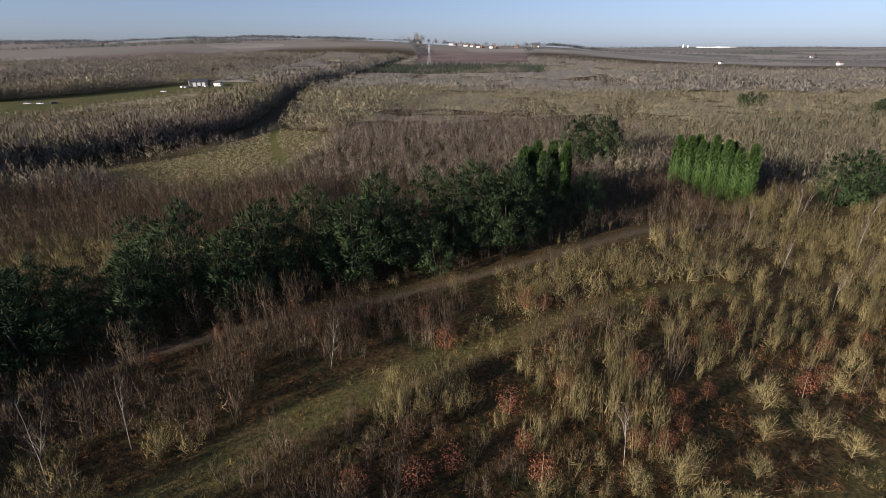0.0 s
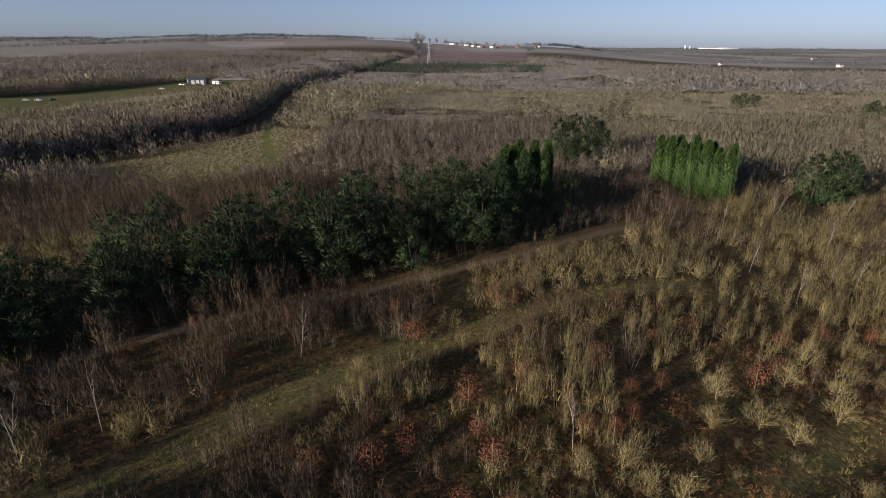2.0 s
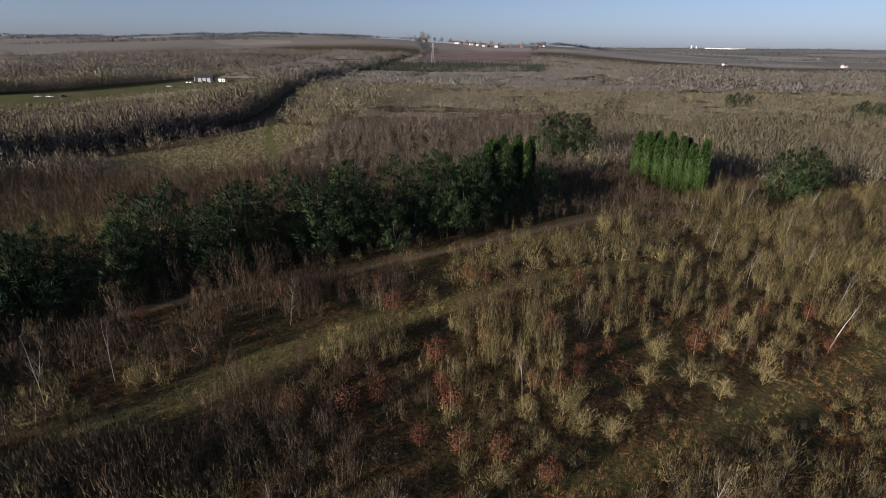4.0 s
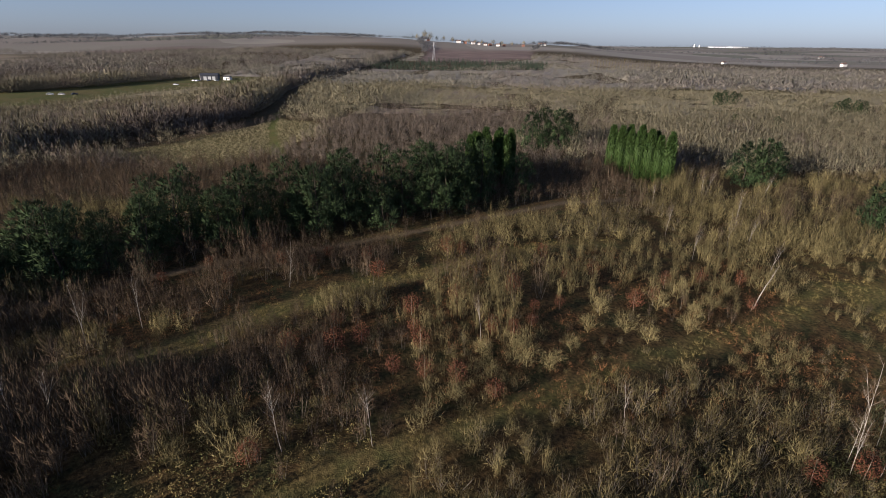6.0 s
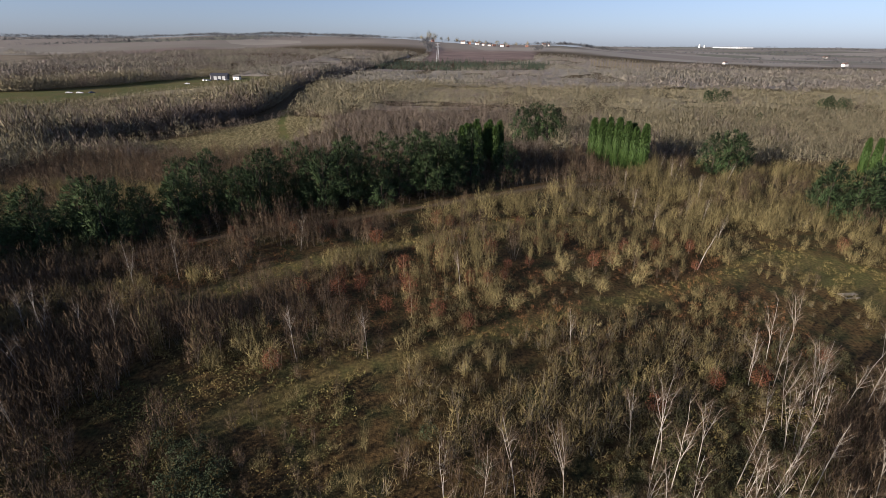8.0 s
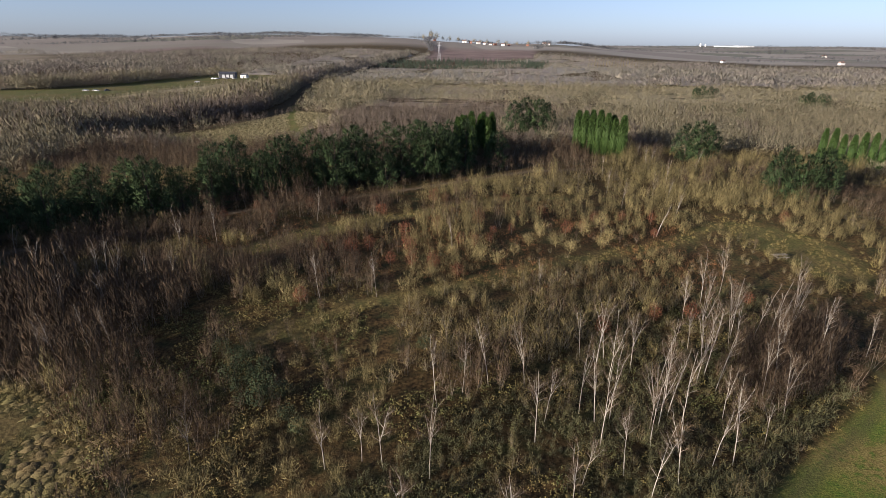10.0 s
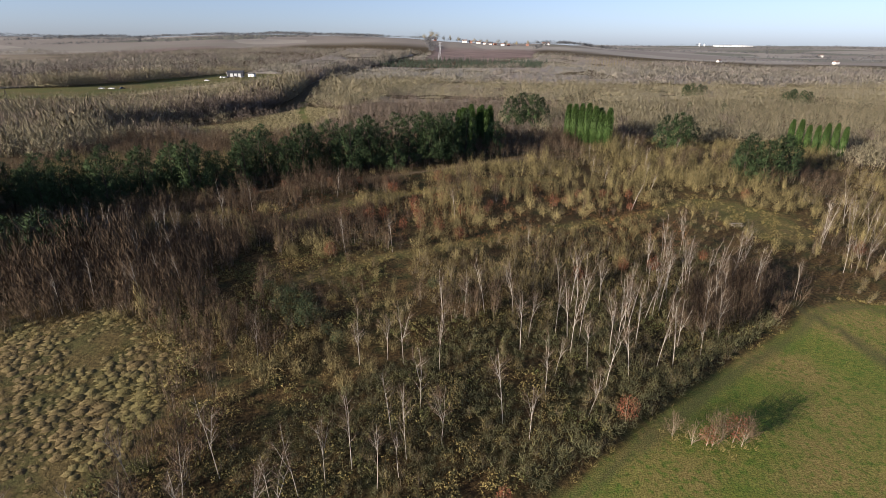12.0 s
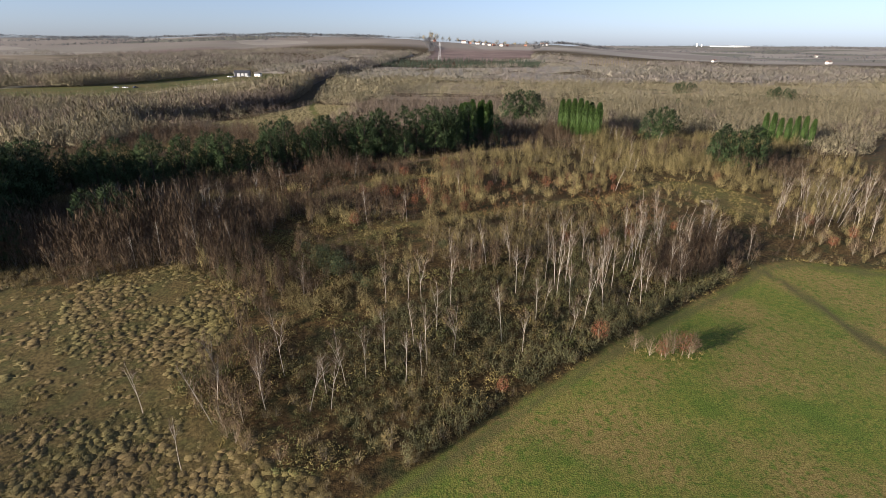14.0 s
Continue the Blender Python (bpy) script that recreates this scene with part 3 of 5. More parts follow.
def scatter(protos, x, y, rng, size=(0.8, 1.2), soft=0.5, sink=0.05, mid=0.4):
    """Copies of prototype arrays at the places, joined: triangles, material index, tint, normals."""
    out, idx, tin, nor = [], [], [], []
    z = height(x, y)
    pick = rng.integers(0, len(protos), len(x))
    s = size if isinstance(size, np.ndarray) else rng.uniform(size[0], size[1], len(x))
    sz = s * rng.uniform(0.88, 1.12, len(x))
    a = rng.uniform(0, 6.28, len(x))
    tone = rng.uniform(0, 1, len(x))
    for p, pieces in enumerate(protos):
        sel = np.where(pick == p)[0]
        if not len(sel):
            continue
        for mi, piece in enumerate(pieces):
            tr, nn = rounded(piece, soft, mid)
            c, sn = np.cos(a[sel])[:, None, None], np.sin(a[sel])[:, None, None]

            def spin(v):
                return v[None, :, :, 0] * c - v[None, :, :, 1] * sn, v[None, :, :, 0] * sn + v[None, :, :, 1] * c
            X, Y = spin(tr)
            X, Y = X * s[sel, None, None] + x[sel, None, None], Y * s[sel, None, None] + y[sel, None, None]
            Z = tr[None, :, :, 2] * sz[sel, None, None] + z[sel, None, None] - sink
            out.append(np.stack([X, Y, Z], -1).astype(np.float32).reshape(-1, 3, 3))
            NX, NY = spin(nn)
            nor.append(np.stack([NX, NY, np.broadcast_to(nn[None, :, :, 2], NX.shape)], -1).astype(np.float32).reshape(-1, 3, 3))
            idx.append(np.full(len(sel) * len(tr), mi))
            tin.append(np.repeat(tone[sel], len(tr)))
    return np.concatenate(out), np.concatenate(idx), np.concatenate(tin), np.concatenate(nor)


def stuff(name, protos, x, y, materials, rng, label, category, size=(0.8, 1.2), soft=0.5, mid=0.4):
    t, i, tone, nor = scatter(protos, x, y, rng, size, soft, 0.05, mid)
    ob = new(name, mesh_of(name, t, materials, i, tone, nor))
    return tagged(ob, label, category, kind="stuff")


def grid(x0, x1, y0, y1, step, rng, jitter=0.48):
    gx, gy = np.meshgrid(np.arange(x0, x1, step), np.arange(y0, y1, step))
    gx, gy = gx.ravel(), gy.ravel()
    return gx + rng.uniform(-jitter, jitter, gx.shape) * step, gy + rng.uniform(-jitter, jitter, gx.shape) * step


# ---------------------------------------------------------------- ground
def build_ground():
    def axis(lo, hi, step, end_lo, end_hi):
        a = list(np.arange(lo, hi + 0.1, step))
        s, v = step, lo
        while v > end_lo:
            s *= 1.13
            v -= s
            a.insert(0, v)
        s, v = step, hi
        while v < end_hi:
            s *= 1.05 if v < 400 else 1.13
            v += s
            a.append(v)
        return np.array(a)
    xs, ys = axis(-110, 130, 1.4, -4600, 4600), axis(-90, 120, 1.4, -1500, 4600)
    gx, gy = np.meshgrid(xs, ys)
    x, y = gx.ravel(), gy.ravel()
    z = height(x, y)
    wob = (lattice(x, y, 3.0, 8) - 0.5) * 3 + (lattice(x, y, 9.0, 9) - 0.5) * 3
    zones = {
        "lawn": np.maximum(np.maximum(ease(inside(x, y, LAWN) + wob * 0.25, -0.5, 0.8), 0.8 * ease(3 - gap(x, y, CLEAR_PATH), 0, 2)), np.maximum(0.55 * ease(inside(x, y, STRIP) + 34, -4, 4), 0.1 * ease(inside(x, y, GLADE) + wob, -1, 2))),
        "straw": np.maximum.reduce([ease(inside(x, y, TUSSOCK) + wob, -3, 2) * 0.62, ease(inside(x, y, CLEARING) + wob, -3, 3), 0.75 * ease(3.4 - gap(x, y, LANE) + wob * 0.6, 0, 2), 0.7 * ease(2.6 - gap(x, y, RIDE) + wob * 0.6, 0, 2), ease(inside(x, y, ISLAND) + wob * 0.3, -0.5, 1), 0.8 * ease(inside(x, y, GLADE) + wob, -1, 3)]),
        "earth": ease(1.3 - gap(x, y, PATH) + wob * 0.15, 0, 0.9),
        "worn": np.maximum(np.maximum(ease(0.9 - gap(x, y, DITCH), 0, 0.8), ease(1.5 - gap(x, y, TRACK) + wob * 0.12, 0, 1.2)), 0.75 * ease(1.5 - np.abs(inside(x, y, LAWN) - 1.7) + wob * 0.2, 0, 1.2)),
        "plough": np.maximum(ease(inside(x, y, FIELD), -8, 8), ease(inside(x, y, FIELD_L), -8, 8)),
        "stubble": np.maximum(ease(inside(x, y, STUBBLE), -8, 8), ease(8 - gap(x, y, CART_TRACK), 0, 6)),
        "quilt": ease(np.hypot(x, y - 200) + 120 * (lattice(x, y, 200, 2) - 0.5), 1050, 1100),
    }
    z = z + 0.12 * (lattice(x, y, 1.6, 4) - 0.5) * (1 - zones["lawn"])
    z = z - 0.12 * zones["earth"]
    me = bpy.data.meshes.new("ground")
    nx, ny = len(xs), len(ys)
    q = (np.arange(ny - 1)[:, None] * nx + np.arange(nx - 1)[None]).ravel()
    me.from_pydata(np.stack([x, y, z], 1).tolist(), [], np.stack([q, q + 1, q + nx + 1, q + nx], 1).tolist())
    for key, val in zones.items():
        at = me.attributes.new(key, "FLOAT", "POINT")
        at.data.foreach_set("value", val.astype(np.float32))
    me.materials.append(ground_material())
    me.polygons.foreach_set("use_smooth", np.ones(len(me.polygons), bool))
    return tagged(new("ground", me), "rolling winter heath with lawn, dead grass and bare paths", "ground", kind="structure")


build_ground()

# ---------------------------------------------------------------- prototypes
rng = np.random.default_rng(7)
P_BIRCH = [lobed_tree(rng, rng.uniform(7.5, 10), rng.uniform(1.6, 2.3), 3, 126, 0.050, 1.15, 0.2, 18, 0.08, 6, 0.026, 1.0) for _ in range(8)]
P_WILLOW = [lobed_tree(rng, rng.uniform(4.2, 6.2), rng.uniform(2.0, 2.9), 4, 200, 0.042, 0.95, 0.04, 28, 0.08, 16, 0.020, 0.8) for _ in range(8)]
P_THORN = [lobed_tree(rng, rng.uniform(3.2, 4.8), rng.uniform(1.9, 2.7), 4, 200, 0.040, 0.8, 0.0, 28, 0.08, 20, 0.021, 0.5) for _ in range(8)]
P_POLE = [lobed_tree(rng, rng.uniform(6, 8.5), rng.uniform(1.4, 2.0), 3, 156, 0.040, 1.15, 0.16, 21, 0.07, 18, 0.022, 1.1) for _ in range(8)]
P_BRAMBLE = [lobed_tree(rng, rng.uniform(0.9, 1.4), rng.uniform(1.0, 1.4), 2, 26, 0.045, 0.45, 0.0, 4, 0.08, 2, 0.02, 0.3)[1:] for _ in range(6)]
P_CLUMP = [(grass_clump(rng, rng.uniform(0.55, 1.0), rng.uniform(0.07, 0.15), 22),) for _ in range(8)]
P_MOUND = [(leaves(rng, 1.0, rng.uniform(0.6, 0.85), 38, 0.18),) for _ in range(6)]
P_SCRUB = [lobed_tree(rng, rng.uniform(1.6, 2.6), rng.uniform(1.0, 1.5), 2, 72, 0.03, 0.55, 0.0, 8, 0.08, 4, 0.016, 0.5)[1:] for _ in range(8)]
P_TUSSOCK = [(tussock(rng, 0.5, 0.55, 24),) for _ in range(5)]
MID_BIRCH = [lobed_tree(rng, rng.uniform(7, 10), rng.uniform(2.6, 3.5), 4, 108, 0.13, 1.25, 0.1, 4, 0.2, 4, 0.05, 0.7) for _ in range(8)]
MID_WILLOW = [lobed_tree(rng, rng.uniform(6.5, 9.0), rng.uniform(2.7, 3.6), 4, 108, 0.13, 1.15, 0.08, 4, 0.2, 4, 0.045, 0.6) for _ in range(8)]
FAR_BIRCH = [lobed_tree(rng, rng.uniform(7, 10), rng.uniform(3.0, 4.0), 4, 72, 0.21, 1.2, 0.1, 0, 0.2, 4, 0.06, 0.45)[1:] for _ in range(8)]
FAR_WILLOW = [lobed_tree(rng, rng.uniform(7, 9.5), rng.uniform(3.1, 4.2), 4, 72, 0.21, 1.15, 0.1, 0, 0.2, 4, 0.06, 0.4)[1:] for _ in range(8)]
DIM_WOOD = [lobed_tree(rng, rng.uniform(7.5, 10), rng.uniform(5.4, 7.0), 3, 42, 0.5, 1.8, 0.1, 0, 0.5, 3, 0.1, 0.4)[1:] for _ in range(8)]
FAR_CLUMP = [dome_tree(rng, rng.uniform(9, 13), rng.uniform(5, 7), 8, 16, 1.4, 3.4, 0.1, 0.1)[1:] for _ in range(6)]
VALE_WOOD = [lobed_tree(rng, rng.uniform(8, 10), rng.uniform(2.2, 2.9), 3, 72, 0.18, 1.2, 0.0, 6, 0.4, 3, 0.06, 0.5)[1:] for _ in range(6)]
P_OAK = [(bare_tree(rng, h, 0.07, 14, 60, 1.6, 0.6, 0.15, 0.03, 0.8, 3, slim=True)[0][:12], leaves(rng, h, 1.5, 560, 0.17)) for h in (3.6, 4.2, 4.8)]

PINE_BELT = [(-118, 18), (-92, 27), (-78, 35), (-62, 46), (-47, 56), (-38, 62), (-10, 75.5), (6, 84), (22, 93), (27, 99), (20, 105), (5, 99), (-15, 90), (-40, 77), (-60, 66), (-85, 52), (-118, 44)]


def open_ground(x, y):
    """Above nought where no wood stands."""
    return np.maximum.reduce([inside(x, y, LAWN) + 0.4, inside(x, y, TUSSOCK), inside(x, y, CLEARING), np.where(x > np.interp(y, [p[1] for p in STRIP_EDGE], [p[0] for p in STRIP_EDGE]), inside(x, y, STRIP) + 38, -1), inside(x, y, STUBBLE),
                              inside(x, y, FIELD), inside(x, y, FIELD_L), np.where(lattice(x, y, 30, 71) > 0.4, inside(x, y, BELT), -1), 0.7 + 1.7 * ease(x, -18, -8) - gap(x, y, PATH), 2.8 - gap(x, y, LANE), 1.3 - gap(x, y, RIDE),
                              8 - gap(x, y, VALE), inside(x, y, GLADE) - 0.5, 1.5 - gap(x, y, SIDE_PATH)])


# ---------------------------------------------------------------- near woods, patch by patch
BIRCH, WILLOW, POLE, THORN = 0, 1, 2, 3
PATCHES = [  # centre x, y, radii, turn in degrees, kind, size, share of the trees that stand
    (25, 80, 24, 12, 30, WILLOW, 0.95, 1.0), (54, 88, 18, 9, 15, THORN, 1.15, 1.0), (52, 63, 22, 12, 20, POLE, 0.72, 1.0),
    (15, 46, 10, 10, 0, POLE, 0.78, 1.0), (38, 42, 17, 11, 20, THORN, 0.5, 0.35), (86, 86, 24, 14, 10, WILLOW, 1.0, 1.0),
    (32, 17, 30, 10, 25, THORN, 0.95, 1.0), (-32, 20, 20, 14, 10, BIRCH, 0.82, 1.0), (-12, -2, 17, 12, 15, BIRCH, 0.6, 1.0), (-30, 6, 20, 11, 10, BIRCH, 0.8, 1.0), (-52, 24, 11, 7, 20, THORN, 1.2, 1.0),
    (-62, 8, 24, 13, 10, BIRCH, 1.05, 1.0), (122, 42, 20, 12, 0, POLE, 0.85, 0.9), (-4, 33, 13, 9, 30, BIRCH, 0.62, 0.8), (73, 34, 10, 15, -20, THORN, 0.5, 0.7), (78, 17, 9, 6, 35, THORN, 0.5, 0.9), (38, 116, 11, 26, -14, THORN, 0.3, 0.6), (87, 20, 14, 9, 30, BIRCH, 0.28, 0.95), (104, 14, 9, 4, -15, THORN, 0.35, 0.5)]
x, y = grid(-120, 150, -62, 135, 2.5, rng)
ok = (open_ground(x, y) < 0) & (inside(x, y, PINE_BELT) < 1.0) & (np.abs(x - 8) < 0.92 * (y + 100) + 6)
x, y = x[ok], y[ok]
ex, ey = grid(-88, -14, -12, 30, 2.0, rng)
bx, by = grid(-62, 2, 26, 70, 2.3, rng)
cx, cy = grid(54, 80, -4, 20, 1.5, rng)
ok = ((cx - 66) * 0.8 + (cy - 8.5) * 0.6) ** 2 / 150 + (-(cx - 66) * 0.6 + (cy - 8.5) * 0.8) ** 2 / 36 < 1
ex, ey = np.concatenate([ex, bx, cx[ok]]), np.concatenate([ey, by, cy[ok]])
ok = (open_ground(ex, ey) < -0.3) & (inside(ex, ey, PINE_BELT) < 0)
x, y = np.concatenate([x, ex[ok]]), np.concatenate([y, ey[ok]])
k1, k2 = lattice(x, y, 17, 21), lattice(x, y, 13, 22)
kind = np.where(k1 > 0.62, BIRCH, np.where(k2 > 0.52, WILLOW, np.where(k2 > 0.36, POLE, THORN)))
size = 0.62 + 0.3 * lattice(x, y, 9, 23)
share = np.full(x.shape, 0.9)
for cx, cy, rx, ry, turn, kd, sz, sh in PATCHES:
    c, s = math.cos(radians(turn)), math.sin(radians(turn))
    u, v = ((x - cx) * c + (y - cy) * s) / rx, (-(x - cx) * s + (y - cy) * c) / ry
    hit = u * u + v * v + (lattice(x, y, 5, 24) - 0.5) * 0.9 < 1
    kind, size, share = np.where(hit & (rng.uniform(size=x.shape) < 0.85), kd, kind), np.where(hit, sz, size), np.where(hit, sh, share)
band = (gap(x, y, PATH) < 17) & (y < 0.62 * x + 78) & (x < 4)
kind, size = np.where(band & (k1 > 0.3), BIRCH, kind), np.where(band, 0.66, size)
behind = (y > 96) & (x < 60)
kind, size, share = np.where(behind, BIRCH, kind), np.where(behind, 0.78, size), np.where(behind, 1.0, share)
stand = (inside(x, y, LAWN) > -27) & (x < 72)
kind, size, share = np.where(stand, THORN, kind), np.where(stand, 0.55, size), np.where(stand, 0.55, share)
dense = ((x - 65) * 0.8 + (y - 8) * 0.6) ** 2 / 160 + (-(x - 65) * 0.6 + (y - 8) * 0.8) ** 2 / 40 < 1
kind, size, share = np.where(dense, BIRCH, kind), np.where(dense, 0.9, size), np.where(dense, 1.0, share)
size = size * rng.uniform(0.75, 1.2, x.shape) * (0.62 + 0.8 * lattice(x, y, 11, 25))
stands = (rng.uniform(size=x.shape) < share) & ((lattice(x, y, 6.5, 26) > 0.24) | behind)


def thicket(name, k, protos, mats, label, category):
    sel = stands & (kind == k)
    stuff(name, protos, x[sel], y[sel], mats, rng, label, category, size[sel], 0.8)


thicket("birch_thicket", BIRCH, P_BIRCH, [M_GREY_BARK, M_BIRCH_TWIG], "leafless young birches crowding the heath in a mauve brown thicket", "trees")
thicket("willow_thicket", WILLOW, P_WILLOW, [M_WILLOW_TWIG, M_WILLOW_TWIG], "bare olive tan willow shrubs growing close together", "shrubs")
thicket("sapling_thicket", POLE, P_POLE, [M_WILLOW_TWIG, M_WILLOW_TWIG], "slim upright leafless saplings with tan twigs", "trees")
thicket("thorn_thicket", THORN, P_THORN, [M_GREY_BARK, M_THORN_TWIG], "low grey brown leafless thorn bushes", "shrubs")

bx, by = grid(-100, 130, -62, 95, 2.1, rng)
ok = (open_ground(bx, by) < -0.2) & (lattice(bx, by, 6, 31) > 0.2) & ((inside(bx, by, LAWN) < -25) | (bx > 72)) & (np.abs(bx - 8) < 0.92 * (by + 100) + 6)
stuff("bramble_patch", P_BRAMBLE, bx[ok], by[ok], [M_BRAMBLE], rng, "low tangled olive brown brambles under the trees", "undergrowth", (0.4, 0.95))
bx, by = grid(-45, 72, 26, 74, 1.45, rng)
ok = (lattice(bx, by, 10, 34) > 0.52 - 0.24 * ease(bx, 0, 14)) & (gap(bx, by, PATH) > 2) & (inside(bx, by, PINE_BELT) < 0) & (gap(bx, by, LANE) > 2)
stuff("dead_bracken", P_BRAMBLE, bx[ok], by[ok], [M_BRACKEN], rng, "rusty brown dead bracken and fallen leaves under the trees", "undergrowth", (0.5, 1.1))
bx, by = grid(-80, 120, -70, 90, 1.05, rng)
ok = ((inside(bx, by, TUSSOCK) > -1.5) | (gap(bx, by, LANE) < 3.6) | (gap(bx, by, RIDE) < 1.8) | (inside(bx, by, GLADE) > -1.5) | (inside(bx, by, ISLAND) > -0.8) | (np.abs(inside(bx, by, LAWN) + 0.7) < 0.9)) & (gap(bx, by, PATH) > 2) & (lattice(bx, by, 2.6, 33) > 0.42) & ((inside(bx, by, TUSSOCK) < 1) | (lattice(bx, by, 2.6, 33) > 0.66))
stuff("grass_tussocks", P_TUSSOCK, bx[ok], by[ok], [M_STRAW], rng, "pale straw coloured tussocks of dead grass", "grass", (0.5, 1.25))
bx, by = grid(-4, 112, -76, 12, 0.85, rng)
ok = (inside(bx, by, LAWN) > 0.6) & (inside(bx, by, ISLAND) < -0.3) & (gap(bx, by, TRACK) > 1.2) & (rng.uniform(size=bx.shape) < 0.3 + 0.9 * lattice(bx, by, 7, 81))
stuff("lawn_grass", [(tussock(rng, 0.28, 0.16, 7),) for _ in range(5)], bx[ok], by[ok], [M_LAWN_GRASS], rng, "short uneven winter grass tufts on the lawn", "grass", (0.6, 1.5), 0.8)
bx, by = grid(-22, 74, -62, 32, 1.12, rng)
d = inside(bx, by, LAWN)
ok = (d > -27) & (d < -0.5) & (open_ground(bx, by) < -0.3) & (bx + by > -40) & (lattice(bx, by, 5, 36) > 0.2)
stuff("scrub", P_SCRUB, bx[ok], by[ok], [M_SCRUB], rng, "dense grey green leafless scrub between the birches", "undergrowth", (0.55 + 0.6 * lattice(bx, by, 7, 37) + 0.35 * ease(d, -7, -1.5))[ok])
bx, by = grid(-80, 8, -60, -2, 0.95, rng)
lush = lattice(bx, by, 12, 38) + 0.35 * ease(-by, 40, 48) + 0.3 * ease(9 - np.hypot(bx + 25, (by + 22) * 0.6), 0, 8)
ok = (inside(bx, by, TUSSOCK) > -2.5) & (inside(bx, by, LAWN) < -1) & (lattice(bx, by, 2.4, 39) > 0.5 - 0.6 * lush) & (rng.uniform(size=bx.shape) < 0.9 - 0.6 * ease(-44.2 - 0.68 * (by + 24.4) - bx, -3, 4) * (by > -42)) & (bx > -4 - 0.9 * (by + 88))
stuff("grass_clumps", P_CLUMP, bx[ok], by[ok], [M_CLUMP], rng, "rounded olive straw clumps of dead moor grass", "grass", (0.5 + 0.6 * lush * rng.uniform(0.4, 1.4, bx.shape))[ok], 0.7, -2.0)
bx, by = grid(-30, 70, -50, 24, 1.3, rng)
ok = (inside(bx, by, LAWN) < -2) & (open_ground(bx, by) < 0.5) & (by < 26 + 0.3 * bx) & (bx > -4 - 0.9 * (by + 88)) & (lattice(bx, by, 5, 56) > 0.3) & (gap(bx, by, RIDE) > 1.5) & ((bx < 5) | (inside(bx, by, LAWN) > -34))
stuff("heath_mounds", P_MOUND, bx[ok], by[ok], [M_MOUND], rng, "low rounded mounds of olive and rusty heath plants", "undergrowth", (0.55 + 0.9 * lattice(bx, by, 6, 57))[ok], 0.6)
bx, by = grid(-130, -40, 128, 250, 1.6, rng)
ok = (inside(bx, by, CLEARING) > 0) & (gap(bx, by, CLEAR_PATH) > 1.6)
stuff("rough_pasture", P_TUSSOCK, bx[ok], by[ok], [M_PALE_GRASS], rng, "rough pale tussocky pasture in a clearing of the wood", "grass", (1.0, 2.0))

# ---------------------------------------------------------------- middle and far woods
VALE_X, VALE_Y = [p[0] for p in VALE], [p[1] for p in VALE]
EDGE_X, EDGE_Y = [p[0] for p in STRIP_EDGE], [p[1] for p in STRIP_EDGE]


def mid_kind(x, y, stray=0.0):
    """True where the wood is mauve brown birch, false where it is olive."""
    return 0.7 * lattice(x, y, 38, 41) + 0.5 * lattice(x, y, 14, 43) + 0.4 * (x < 20) * (y < 250) * (x > -100) - 0.2 * ease(y, 230, 320) + stray - 0.7 * ease(inside(x, y, OLIVE), -3, 3) + 0.3 * ease(60 - np.hypot(x - 5, 0.6 * (y - 230)), 0, 40) - 0.25 * ease(x, 60, 120) > 0.62


def mid_size(x, y):
    """How tall the wood stands, as a share of nine metres."""
    west = np.interp(y, VALE_Y, VALE_X) - x
    big = (0.5 + 0.7 * lattice(x, y, 40, 44) + 0.25 * lattice(x, y, 15, 45)) * (1 - 0.25 * mid_kind(x, y)) + 0.3 * ease(-x, 88, 102) + 0.4 * ease(west, 0, 4) * ease(-west, -42, -30)
    big = big + 0.38 * ease(inside(x, y, OLIVE), -1, 3)
    edge = np.interp(y, EDGE_Y, EDGE_X) - x
    big = big + 0.4 * ease(edge, -2, 3) * ease(-edge, -36, -28) * ease(y, 315, 330)
    strip = inside(x, y, STRIP)
    return np.where((strip > -85) & (x > -285 + 0.1 * (y - 330)), big * 0.6, big)


def far_kind(x, y, stray=0.0):
    return 0.8 * lattice(x, y, 80, 51) + 0.5 * lattice(x, y, 30, 54) + stray - 0.5 * ease(inside(x, y, OLIVE), -5, 5) > 0.66


def far_size(x, y):
    west = np.interp(y, VALE_Y, VALE_X) - x
    return (0.42 + 0.95 * lattice(x, y, 70, 53) + 0.2 * lattice(x, y, 25, 57)) * np.where((west > 5) & (west < 34), 1.3, 1 - 0.35 * (inside(x, y, BELT) > -90))


def mid_ground(x, y):
    return (np.abs(x) < 0.93 * y + 75) & ((y > 132) | (x < -118) | (x > 148)) & (inside(x, y, PINE_BELT) < 1)


def far_ground(x, y):
    return (np.abs(x) < 0.93 * y + 75) & (y < 1150 - 0.55 * np.maximum(x, 0) - 0.1 * np.abs(x))


